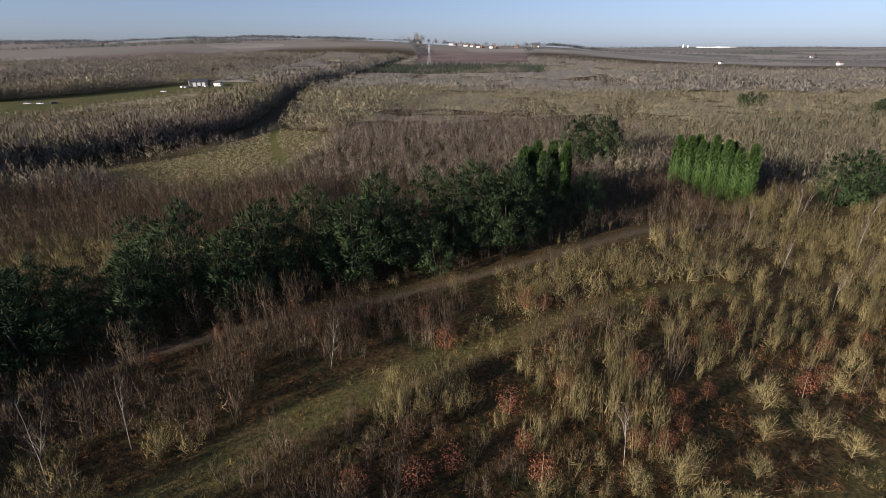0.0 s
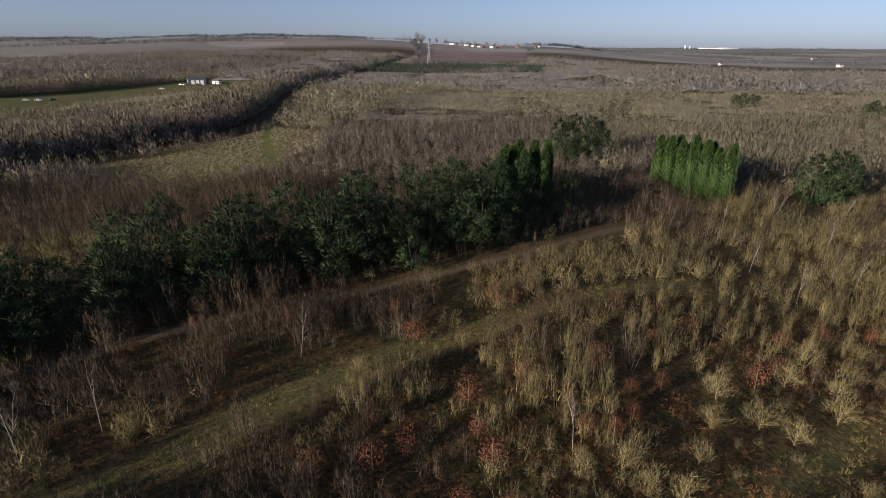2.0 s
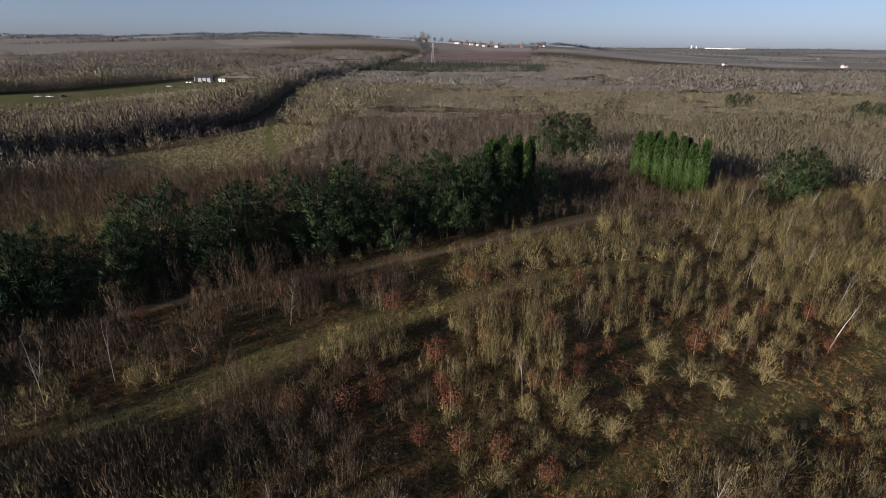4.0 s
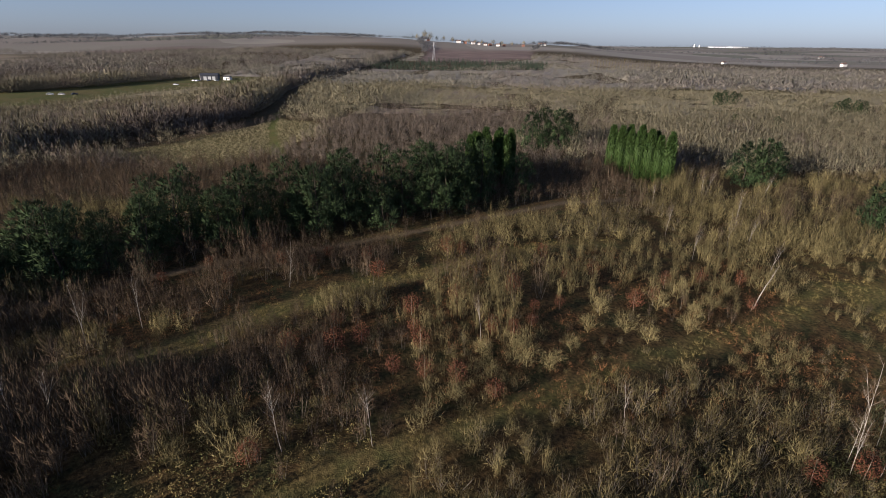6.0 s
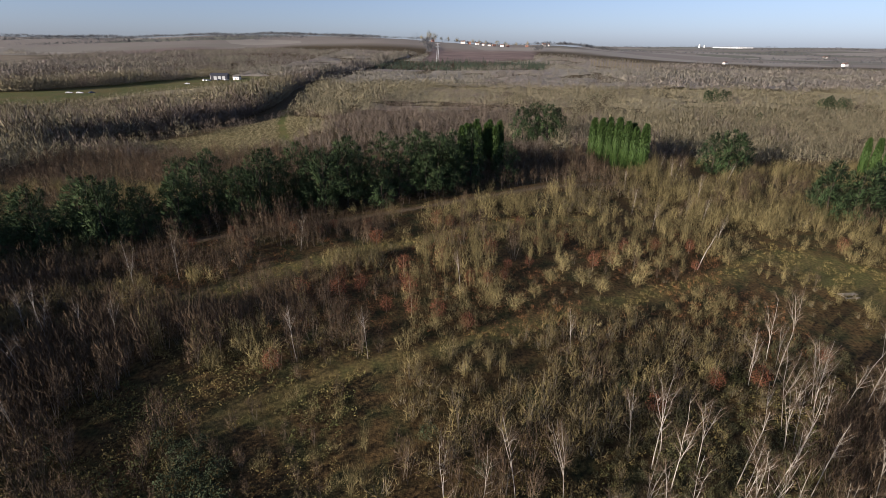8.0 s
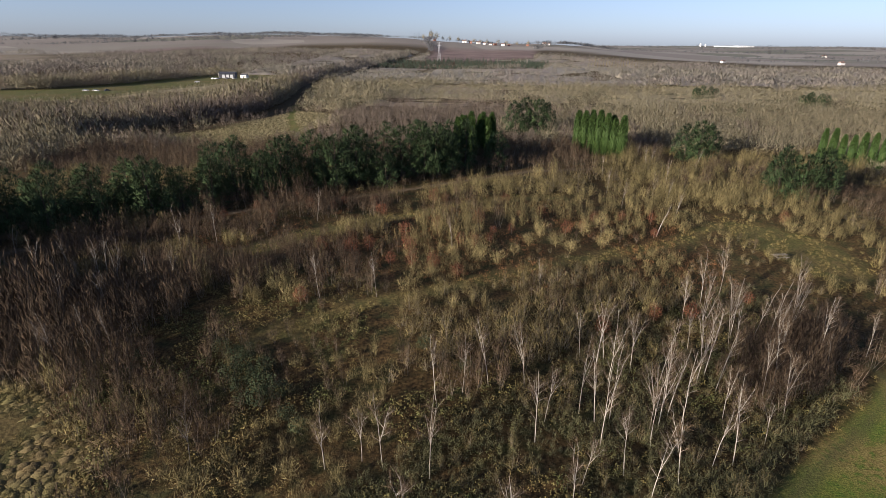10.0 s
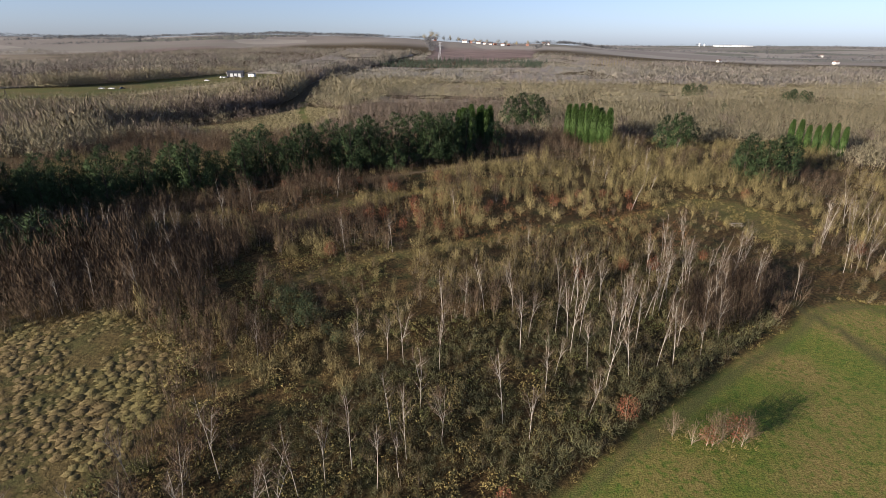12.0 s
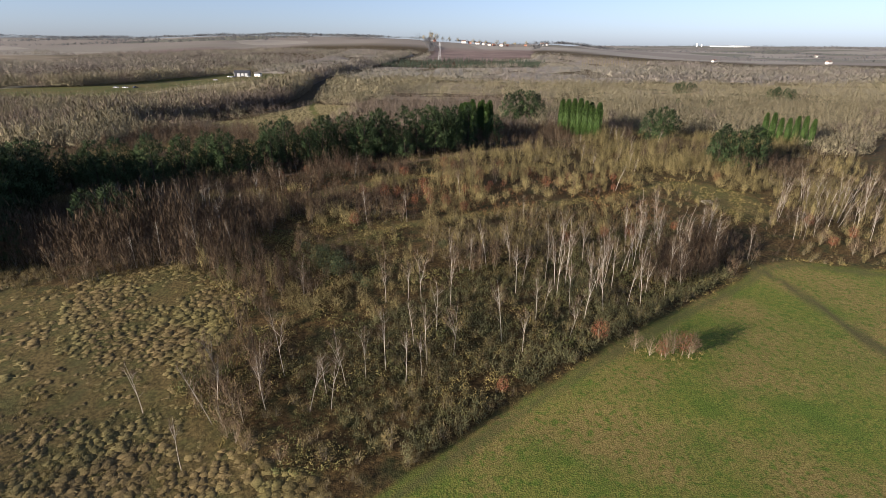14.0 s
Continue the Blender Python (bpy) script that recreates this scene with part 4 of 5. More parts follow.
def canopy(name, x0, x1, y0, y1, step, where, size, kind, tall, mats, label, seed):
    """The close mass of twigs under the tops of a wood: an uneven sheet that falls to the ground at every edge."""
    xs, ys = np.arange(x0, x1, step), np.arange(y0, y1, step)
    gx, gy = np.meshgrid(xs, ys)
    x, y = gx.ravel(), gy.ravel()
    near = np.random.default_rng(seed)
    x, y = x + near.uniform(-0.3, 0.3, x.shape) * step, y + near.uniform(-0.3, 0.3, x.shape) * step
    edge = ease(-open_ground(x, y), 0.6, 0.6 + 1.3 * step) * where(x, y)
    z = height(x, y) + tall * size(x, y) * edge * near.uniform(0.75, 1.1, x.shape) - 0.3
    nx = len(xs)
    q = (np.arange(len(ys) - 1)[:, None] * nx + np.arange(nx - 1)[None]).ravel()
    quads = np.stack([q, q + 1, q + nx + 1, q + nx], 1)
    quads = quads[edge[quads].max(1) > 0.02]
    used, flat = np.unique(quads, return_inverse=True)
    me = bpy.data.meshes.new(name)
    me.from_pydata(np.stack([x, y, z], 1)[used].tolist(), [], flat.reshape(-1, 4).tolist())
    for m in mats:
        me.materials.append(m)
    at = me.attributes.new("tint", "FLOAT", "POINT")
    at.data.foreach_set("value", near.uniform(0.2, 0.8, len(used)).astype(np.float32))
    me.polygons.foreach_set("material_index", np.where(kind(x[quads].mean(1), y[quads].mean(1), near.uniform(-0.3, 0.3, len(quads))), 0, 1).astype(np.int32))
    me.polygons.foreach_set("use_smooth", np.ones(len(quads), bool))
    return tagged(new(name, me), label, "woodland", kind="stuff")


x, y = grid(-420, 420, 245, 430, 5.4, rng)
fx, fy = grid(-310, 310, 95, 247, 3.7, rng)
x, y = np.concatenate([x, fx]), np.concatenate([y, fy])
ok = (open_ground(x, y) < 0) & mid_ground(x, y)
ex, ey = grid(-190, -85, 150, 460, 3.6, rng)
side = np.interp(ey, VALE_Y, VALE_X) - ex
more_ok = (side > 8) & (side < 42) & (open_ground(ex, ey) < 0)
x, y = np.concatenate([x[ok], ex[more_ok]]), np.concatenate([y[ok], ey[more_ok]])
ex, ey = grid(-420, -230, 330, 575, 4.2, rng)
side = np.interp(ey, EDGE_Y, EDGE_X) - ex
more_ok = (side > 0) & (side < 36) & (ex > -0.93 * ey - 75)
x, y = np.concatenate([x, ex[more_ok]]), np.concatenate([y, ey[more_ok]])
mauve = mid_kind(x, y, rng.uniform(-0.18, 0.18, x.shape))
big = mid_size(x, y) * rng.uniform(0.85, 1.12, x.shape)
near_part = y < 247
# these woods take the twig colours with haze painted in
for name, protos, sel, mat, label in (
        ("birch_wood", MID_BIRCH, mauve & near_part, M_HAZED_BIRCH, "leafless mauve brown birch wood below the slope"),
        ("willow_wood", MID_WILLOW, ~mauve & near_part, M_HAZED_WILLOW, "leafless olive tan wood below the slope"),
        ("birch_wood", FAR_BIRCH, mauve & ~near_part, M_HAZED_BIRCH, "leafless mauve brown birch wood covering the slope"),
        ("willow_wood", FAR_WILLOW, ~mauve & ~near_part, M_HAZED_WILLOW, "leafless olive tan wood covering the slope")):
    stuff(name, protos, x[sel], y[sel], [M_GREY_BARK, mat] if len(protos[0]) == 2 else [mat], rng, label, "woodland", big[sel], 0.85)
canopy("wood_canopy", -420, 420, 232, 432, 2.8, lambda u, v: mid_ground(u, v) * ease(v + 110 * (lattice(u, v, 34, 95) - 0.5) + 40 * (lattice(u, v, 11, 96) - 0.5), 290, 320), mid_size, mid_kind, 1.8, [M_HAZED_BIRCH, M_HAZED_WILLOW], "close twiggy mass of the leafless woods on the slope", 91)
ex, ey = grid(-185, -80, 150, 575, 2.4, rng)
side = np.interp(ey, VALE_Y, VALE_X) - ex
sel = (side > 5) & (side < 20) & (open_ground(ex, ey) < 0)
stuff("vale_wood", VALE_WOOD, ex[sel], ey[sel], [M_HAZED_BIRCH], rng, "tall dense trees along the edge of the vale, coloured grey brown as in haze", "woodland", rng.uniform(1.05, 1.38, int(sel.sum())), 0.7)
x, y = grid(-1000, 1000, 430, 1120, 9.2, rng)
ok = (open_ground(x, y) < 0) & far_ground(x, y)
x, y = x[ok], y[ok]
ex, ey = grid(-170, -50, 455, 1000, 5.5, rng)
side = np.interp(ey, VALE_Y, VALE_X) - ex
more_ok = (side > 7) & (side < 30)
x, y = np.concatenate([x, ex[more_ok]]), np.concatenate([y, ey[more_ok]])
mauve = far_kind(x, y, rng.uniform(-0.18, 0.18, x.shape))
big = far_size(x, y) * rng.uniform(0.88, 1.1, x.shape)
stuff("distant_birch_wood", DIM_WOOD, x[mauve], y[mauve], [M_HAZED_BROWN], rng, "distant brown leafless wood rising to the ridge, haze mixed into its colour", "woodland", big[mauve], 0.85)
stuff("distant_willow_wood", DIM_WOOD, x[~mauve], y[~mauve], [M_HAZED_TAN], rng, "distant tan leafless wood rising to the ridge, haze mixed into its colour", "woodland", big[~mauve], 0.85)
canopy("distant_canopy", -1000, 1000, 424, 1125, 6.0, far_ground, far_size, far_kind, 3.2, [M_HAZED_BROWN, M_HAZED_TAN], "close twiggy mass of the distant leafless woods", 92)

ROWS_FAR = [[(-2600, 1850), (-1500, 1960), (-700, 1900), (-150, 1640), (-60, 1540)], [(-2400, 1700), (-1300, 1750), (-600, 1780), (-160, 1560)], [(-1500, 1860), (-700, 1830), (-250, 1700)], [(-900, 1700), (-420, 1640), (-200, 1540)], [(-30, 1560), (100, 1570), (300, 1600), (520, 1660)], [(250, 1520), (420, 1640), (800, 1900), (1500, 2300)],
            [(800, 2500), (1700, 2600), (2600, 2500)], [(900, 3350), (1600, 3500), (2600, 3450), (3600, 3300)], [(-1300, 990), (-1000, 1225), (-700, 1335), (-520, 1425)], [(-2000, 1500), (-900, 1480), (-420, 1520)],
            [(700, 1350), (1100, 1500), (1700, 1500)], [(600, 1150), (900, 1180), (1300, 1120)], [(1000, 1900), (1600, 1950), (2200, 1800)], [(-75, 1360), (-78, 1500)], [(-48, 1120), (-66, 1350)], [(192, 1240), (240, 1490)]]
hx, hy = [], []
for line in ROWS_FAR:
    for (ax, ay), (ex, ey) in zip(line, line[1:]):
        n = int(math.hypot(ex - ax, ey - ay) / (3.0 if (ex < 0 and ay > 1080) or (ay > 1500 and ex < 700) else 7))
        t = rng.uniform(0, 1, n)
        hx.append(ax + (ex - ax) * t + rng.normal(scale=6, size=n))
        hy.append(ay + (ey - ay) * t + rng.normal(scale=6, size=n))
hx, hy = np.concatenate(hx), np.concatenate(hy)
tall = 0.6 + 0.9 * lattice(hx, hy, 90, 61) + rng.uniform(-0.15, 0.2, hx.shape)
stuff("far_hedgerows", FAR_CLUMP, hx, hy, [M_HAZED_HEDGE], rng, "far dark hedgerows and tree lines along the ridges, painted blue grey for haze", "woodland", 0.72 * tall, 0.9)


# ---------------------------------------------------------------- single trees
def tree_proto(name, pieces, mats, label, category, group, soft=0.5):
    ob = new(name)
    part("trunk", mesh_of("trunk", pieces[0], [mats[0]], tint=np.full(len(pieces[0]), rng.uniform())), ob)
    shape, nor = rounded(pieces[1], soft)
    part("crown", mesh_of("crown", shape, [mats[1]], tint=np.full(len(shape), rng.uniform()), normals=nor), ob)
    return tagged(ob, label, category, group)


def plant(protos, places, size=(0.85, 1.15), lean=0.0):
    """Each place is x, y or x, y, scale; the first use of a prototype is the prototype itself."""
    used = set()
    for i, p in enumerate(places):
        k = int(rng.integers(0, len(protos))) if i >= len(protos) else i
        s = p[2] if len(p) > 2 else rng.uniform(*size)
        m = Matrix.LocRotScale((p[0], p[1], float(height(p[0], p[1])) - 0.05), Euler((rng.normal(0, lean), rng.normal(0, lean), rng.uniform(0, 6.28))), (s, s, s * rng.uniform(0.95, 1.05)))
        ob = copy_thing(protos[k], m) if k in used else protos[k]
        used.add(k)
        ob.matrix_basis = m
    return protos


pines = [tree_proto("pine_tree", pine_tree(rng, rng.uniform(12.5, 14.5), rng.uniform(3.6, 4.6), 60, 52, b), [M_PINE_BARK, M_PINE], "dark blue green pine tree of the dense belt beside the track and its unseen shade block", "pine tree", "pine belt", 0.7) for b in (0.05, 0.12, 0.2, 0.15, 0.08, 0.03)]
px, py = grid(-118, 32, 15, 112, 5.4, rng)
ok = inside(px, py, PINE_BELT) > 0
# the unseen pines that shade the left side, taller than the belt
ex, ey = grid(-128, -84, -26, 32, 5.6, rng)
block = inside(ex, ey, SHADE_PINES) > 0
plant(pines, [(u, v, rng.uniform(0.7, 1.24) - 0.2 * float(ease(-u, 45, 75))) for u, v in zip(px[ok], py[ok])] + [(u, v, 1.25) for u, v in zip(ex[block], ey[block])], (0.72, 1.18), 0.02)
lone = [tree_proto("pine_tree", pine_tree(rng, 11.5, 3.7, 60, 52, 0.03), [M_PINE_BARK, M_PINE], "bushy dark green pine standing alone among bare trees", "pine tree", "scattered pines", 0.7) for _ in range(3)]
plant(lone, [(95, 121, 1.15), (99, 119, 1.25), (103, 122, 1.1), (41, 163, 1.2), (46, 166, 1.3), (51, 165, 1.3), (55, 168, 1.15), (105, 82, 1.1), (110, 80, 1.2), (115.5, 82, 1.25), (120, 86, 1.1), (109, 88, 1.15),
            (-63, 9, 1.0), (-58, 10, 1.1), (-54, 12, 0.95), (-84, 20, 0.8), (-76, 2, 0.75), (-71, -3, 0.7), (-80, 8, 0.85), (30, 104, 1.0), (183, 324, 0.75), (188, 326, 0.85), (193, 325, 0.8), (198, 328, 0.7), (186, 332, 0.7), (232, 284, 0.7), (238, 286, 0.8), (244, 285, 0.75), (250, 288, 0.7), (241, 292, 0.7), (150, 236, 0.5), (166, 228, 0.5)])

cyp = [tree_proto("cypress", cypress(rng, 14.5, 1.38, 2600), [M_PINE_BARK, M_CYPRESS], "tall bright green columnar cypress standing in a close row", "cypress", "cypress row", 0.3) for _ in range(4)]
plant(cyp, [(60.5 + i * 2.1, 132 - i * 2.0, 1.0 + 0.06 * math.sin(i * 2.3)) for i in range(7)] + [(63.5 + i * 1.95, 133.5 - i * 1.9, 0.95 + 0.06 * math.sin(i * 1.7)) for i in range(5)] + [(140.5 + i * 2.3, 121 - i * 1.4, 0.76 + 0.05 * math.sin(i * 1.9)) for i in range(7)]
      + [(17.5, 113, 0.93), (20, 115.5, 1.0), (22.5, 114, 0.95), (25, 117, 1.0), (27.5, 116, 0.95), (22, 119, 1.04), (26, 121, 1.02), (29, 120, 0.98), (19, 118, 1.0)])

birches = [tree_proto("birch_tree", forked_birch(rng, rng.uniform(8.5, 11), rng.uniform(0.042, 0.06), 16, 336, 1.0, 0.022), [M_BIRCH_BARK, M_BIRCH_TWIG], "slender leafless birch with a white stem", "birch tree", "birches by the lawn") for _ in range(7)]
SEEN = [(4.8, -15), (8.6, -13.7), (11, -14.4), (16.2, -4), (-9.7, -15.3), (-7.9, -40), (-10, -37), (-1.9, -40.4), (-7.3, -33.7), (0.8, -39.8), (-0.4, -37), (2, -35.7), (4.5, -34), (7, -32), (10.2, -34.3), (12.4, -32.8),
        (13, -30.4), (-16, -35.4), (-14, -42.6), (-14.4, -40), (-14.3, -50), (-24, -41), (24.4, -24.4, 1.25), (28, -9.5, 1.2), (29.6, -6), (34.2, -4, 1.1), (38, -4.3), (42.6, -5.5), (46, -2.3, 1.1), (51, 3.7), (54.4, 6.5, 1.1), (57, 10.5),
        (63.4, 17.6), (67.6, 15), (72.7, 18), (76, 21.6), (80, 28), (19.5, -2.3), (23, -0.6), (43.4, 5.4, 1.15), (57, 13, 1.15), (61.4, 14, 1.1), (38.3, 5), (5.2, 19), (-4, 18), (33, 24, 0.6), (-14, 54, 0.95), (-31.6, 41, 0.8), (17.4, 38.4), (-36.4, 36, 0.9)]
gx, gy = grid(-20, 84, -52, 34, 3.6, rng)
d = inside(gx, gy, LAWN)
ok = (d < -3.5) & (d > -27) & (gx + gy > -22) & ((gx < 70) | (gy < 20)) & (open_ground(gx, gy) < -0.5) & (rng.uniform(size=gx.shape) < 0.12 + 0.33 * ease(gx, 15, 45))
more = list(zip(gx[ok], gy[ok]))
gx, gy = grid(96, 140, 22, 60, 3.8, rng)
ok = (open_ground(gx, gy) < -1) & (rng.uniform(size=gx.shape) < 0.6)
more += list(zip(gx[ok], gy[ok]))
gx, gy = grid(-75, -25, -6, 30, 4.6, rng)
ok = (open_ground(gx, gy) < -1) & (rng.uniform(size=gx.shape) < 0.45)
more += [(a, b, 0.85) for a, b in zip(gx[ok], gy[ok])]
gx, gy = grid(60, 135, 60, 118, 7.5, rng)
ok = (open_ground(gx, gy) < -1) & (rng.uniform(size=gx.shape) < 0.5)
more += [(a, b, 0.8) for a, b in zip(gx[ok], gy[ok])]
plant(birches, SEEN + more, (0.82, 1.12), 0.05)

domes = [tree_proto("willow_shrub", dome_tree(rng, rng.uniform(3.0, 3.8), rng.uniform(1.5, 1.9), 26, 520, 0.026, 0.85, 0.022, 0.0), [M_WILLOW_TWIG, M_WILLOW_TWIG], "round pale olive willow shrub without leaves", "shrub", "round willows") for _ in range(4)]
plant(domes, [(33, 42), (38.6, 42.5), (41.3, 40.5), (50.5, 53.5), (51, 48), (26, 32.5), (23, 33), (18.3, 30.5), (48.4, 44), (46, 50), (55, 51), (17.3, 35), (21.6, 36), (29.5, 37), (36, 47), (2, 74, 0.9), (-6, 51, 0.7), (60, 56), (14, 26, 0.8), (44, 34, 0.8)], (0.9, 1.2))

oaks = [tree_proto("russet_oak", p, [M_GREY_BARK, M_RUSSET], "young oak holding dry russet brown leaves", "oak tree", "russet oaks") for p in P_OAK]
plant(oaks, [(0.4, 58), (12.3, 67.6), (22.9, 51), (14, 49.4), (7.2, 45.6), (9.2, 36.5), (-7.8, 34.5), (-2.3, 35.8), (0.9, 37.7), (-21.6, 65.6, 0.7), (-17.4, 61, 0.7), (-24, 54, 0.7), (42, 49.4), (30, 66), (40, -23, 0.9), (52.5, -25, 0.95), (49, -25.8, 0.75),
            (104.5, 29.6), (103, 18, 0.8), (23.8, -35.6, 0.6), (57.4, 19.7), (51, 18.5, 0.8), (41, 12.6, 0.8), (-6.6, 16, 0.8), (-2.5, 65, 0.8), (-3.3, 42, 0.7), (110, 22, 0.8), (-30, 60, 0.6), (-36, 55, 0.6), (-10, 66, 0.7), (8, 40, 0.7), (46, 52, 0.7),
            (19, 40, 0.7), (10, 30, 0.8), (14, 29, 0.9), (18.5, 27, 0.8), (22, 40, 0.7), (25, 43, 0.6), (33, 58, 0.7), (38, 60, 0.8), (50, 58, 0.7), (57, 60, 0.8), (30, 48, 0.6), (6, 31, 0.7), (64, 60, 0.7), (26, 47, 0.6), (-12, 62, 0.6), (15, 68, 0.8), (18, 72, 0.6), (62, 52, 0.6), (70, 26, 0.7), (96, 62, 0.8)], (0.85, 1.1))

# the leaning dead birch
dead = tree_proto("dead_birch", bare_tree(rng, 8.5, 0.11, 4, 8, 1.6, 0.9, 0.55, 0.03, 0.7, 6, 0.03), [M_BIRCH_BARK, M_BIRCH_BARK], "leaning bone white dead birch stem with few branches", "birch tree", "")
dead.matrix_basis = pose(63, 53, float(height(63, 53)), 0, 16, 0)

# the bushes on the lawn
bushes = [tree_proto("hawthorn_bush", dome_tree(rng, rng.uniform(3.8, 4.6), 1.7, 20, 330, 0.03, 1.2, 0.04, 0.02), [M_GREY_BARK, M_BIRCH_TWIG], "brown leafless hawthorn bush in rough grass", "bush", "bushes on the lawn") for _ in range(3)]
plant(bushes, [(45.2, -24.8, 0.9), (47.2, -25.8, 0.8), (49.6, -26, 1.0), (51.2, -24.8, 1.05), (53.3, -25.6, 1.1), (54.3, -24.6, 0.8), (105, 14, 1.0), (109, 13, 0.9), (101, 19, 1.0), (113, 16, 1.1), (-9.5, -46, 0.9), (-7.5, -47.5, 0.8), (-11, -45, 0.8), (-12, -40.5, 1.2), (-10, -42.5, 1.1), (-14, -38, 0.9), (-8.5, -39, 1.0), (-12.5, -43, 1.0), (-3, -49, 0.7), (70, 9, 0.7), (73, 11, 0.8), (76, 13, 0.8), (74, 16, 0.8), (78, 18, 0.9), (80, 14, 0.7), (82, 19, 0.7), (69, 13, 0.7), (72, 7, 0.7), (75, 8.5, 0.8), (78, 11, 0.8), (71, 15, 0.8), (67, 9, 0.7), (76, 19, 0.8), (80, 22, 0.7), (79, 15.5, 0.8), (66, 13, 0.7)])


# dark evergreen gorse among the birches
gorse = [tree_proto("gorse_bush", (blades(np.zeros((4, 3)), unit(rng, 4, 0.8), 1.4, 0.06, rng), leaves(rng, 2.6, 1.5, 620, 0.16)), [M_GREY_BARK, M_GORSE], "dense dark green gorse bush among bare birches", "bush", "gorse bushes") for _ in range(3)]
plant(gorse, [(-12, 2.5), (-10, 0.5), (-8, -1.5), (-6, -3.5), (-9, -3.5), (-5.5, -6), (-3.5, -4.5), (-11, -1.5), (0.5, -10, 0.8), (-1.5, -8, 0.8), (-7.5, -6, 0.8), (-14.5, 4, 0.9), (-10.5, 3.5, 0.8), (-7, 0.5, 0.9), (20, 2, 0.7), (14, 6, 0.8), (26, 12, 0.8), (-25, 2, 0.8), (38, 16, 0.7)], (0.85, 1.2))


# ---------------------------------------------------------------- buildings and small things
M_WHITE_WALL = surface("white_render", (0.60, 0.58, 0.54), (0.80, 0.78, 0.74), 0.5, 0.8, 0.1)
M_BRICK = surface("red_brick", (0.22, 0.10, 0.07), (0.36, 0.18, 0.12), 0.8, 0.9, 0.2)
M_TILE = surface("roof_tiles", (0.09, 0.06, 0.05), (0.20, 0.13, 0.10), 0.8, 0.85, 0.2)
M_DARK_CLAD = surface("dark_cladding", (0.03, 0.035, 0.045), (0.07, 0.07, 0.08), 0.4, 0.6, 0.1)
M_PALE_METAL = surface("pale_cladding", (0.72, 0.73, 0.74), (0.86, 0.87, 0.88), 0.02, 0.5, 0.1)
M_STEEL = surface("galvanised_steel", (0.38, 0.39, 0.40), (0.55, 0.56, 0.57), 0.8, 0.5, 0.1)
M_TIMBER = surface("weathered_timber", (0.17, 0.145, 0.11), (0.33, 0.29, 0.225), 4.0, 0.85, 0.3)
M_GLASS = surface("window_glass", (0.02, 0.025, 0.03), (0.05, 0.06, 0.07), 0.3, 0.08, 0.0)
M_RUBBER = surface("tyre_rubber", (0.015, 0.015, 0.015), (0.03, 0.03, 0.03), 3.0, 0.9, 0.0)
M_PAINT = surface("white_car_paint", (0.74, 0.74, 0.74), (0.82, 0.82, 0.82), 0.5, 0.25, 0.0)
M_DARK_PAINT = surface("dark_car_paint", (0.05, 0.06, 0.09), (0.09, 0.10, 0.14), 0.5, 0.25, 0.0)


def solid(name, mat, parent, corners, bevel=0.0, label=""):
    """A prism between a lower and an upper ring of corners, edges eased."""
    bm = bmesh.new()
    lo = [bm.verts.new(c) for c in corners[0]]
    hi = [bm.verts.new(c) for c in corners[1]]
    n = len(lo)
    bm.faces.new(lo[::-1])
    bm.faces.new(hi)
    for i in range(n):
        bm.faces.new((lo[i], lo[(i + 1) % n], hi[(i + 1) % n], hi[i]))
    if bevel:
        bmesh.ops.bevel(bm, geom=bm.edges[:], offset=bevel, segments=1, affect="EDGES")
    bmesh.ops.recalc_face_normals(bm, faces=bm.faces[:])
    me = bpy.data.meshes.new(name)
    bm.to_mesh(me)
    bm.free()
    me.materials.append(mat)
    return part(name, me, parent, label)


def box(name, mat, parent, x0, x1, y0, y1, z0, z1, bevel=0.0, label=""):
    return solid(name, mat, parent, ([(x0, y0, z0), (x1, y0, z0), (x1, y1, z0), (x0, y1, z0)], [(x0, y0, z1), (x1, y0, z1), (x1, y1, z1), (x0, y1, z1)]), bevel, label)


def roof_prism(parent, mat, L, W, z0, rise, over=0.4):
    """A gabled roof with its ridge along x."""
    a, b = L / 2 + over, W / 2 + over
    return solid("roof", mat, parent, ([(-a, -b, z0), (a, -b, z0), (a, b, z0), (-a, b, z0)], [(-a, -0.06, z0 + rise), (a, -0.06, z0 + rise), (a, 0.06, z0 + rise), (-a, 0.06, z0 + rise)]))


def put(ob, x, y, turn, scale=1.0, sink=0.1):
    ob.matrix_basis = Matrix.LocRotScale((x, y, float(height(x, y)) - sink), Euler((0, 0, radians(turn))), (scale,) * 3)
    return ob


def house(L, W, H, wall_mat, roof_mat, label):
    ob = tagged(new("house"), label, "house", "village houses")
    wall = box("wall", wall_mat, ob, -L / 2, L / 2, -W / 2, W / 2, -0.6, H)
    roof = roof_prism(ob, roof_mat, L, W, H, W * 0.42)
    box("chimney", M_BRICK, roof, L * 0.32, L * 0.32 + 0.9, -0.4, 0.5, H + W * 0.25, H + W * 0.42 + 1.1)
    for i in range(3):
        for zc in (1.0, H - 1.9):
            cx = (i - 1) * L * 0.3
            if i == 1 and zc == 1.0:
                box("door", M_DARK_CLAD, ob, cx - 0.5, cx + 0.5, -W / 2 - 0.05, -W / 2 + 0.1, -0.1, 2.1)
            else:
                win = box("window", M_GLASS, ob, cx - 0.7, cx + 0.7, -W / 2 - 0.04, -W / 2 + 0.1, zc, zc + 1.2)
                box("sill", M_WHITE_WALL, win, cx - 0.8, cx + 0.8, -W / 2 - 0.14, -W / 2 - 0.03, zc - 0.1, zc)
    return ob


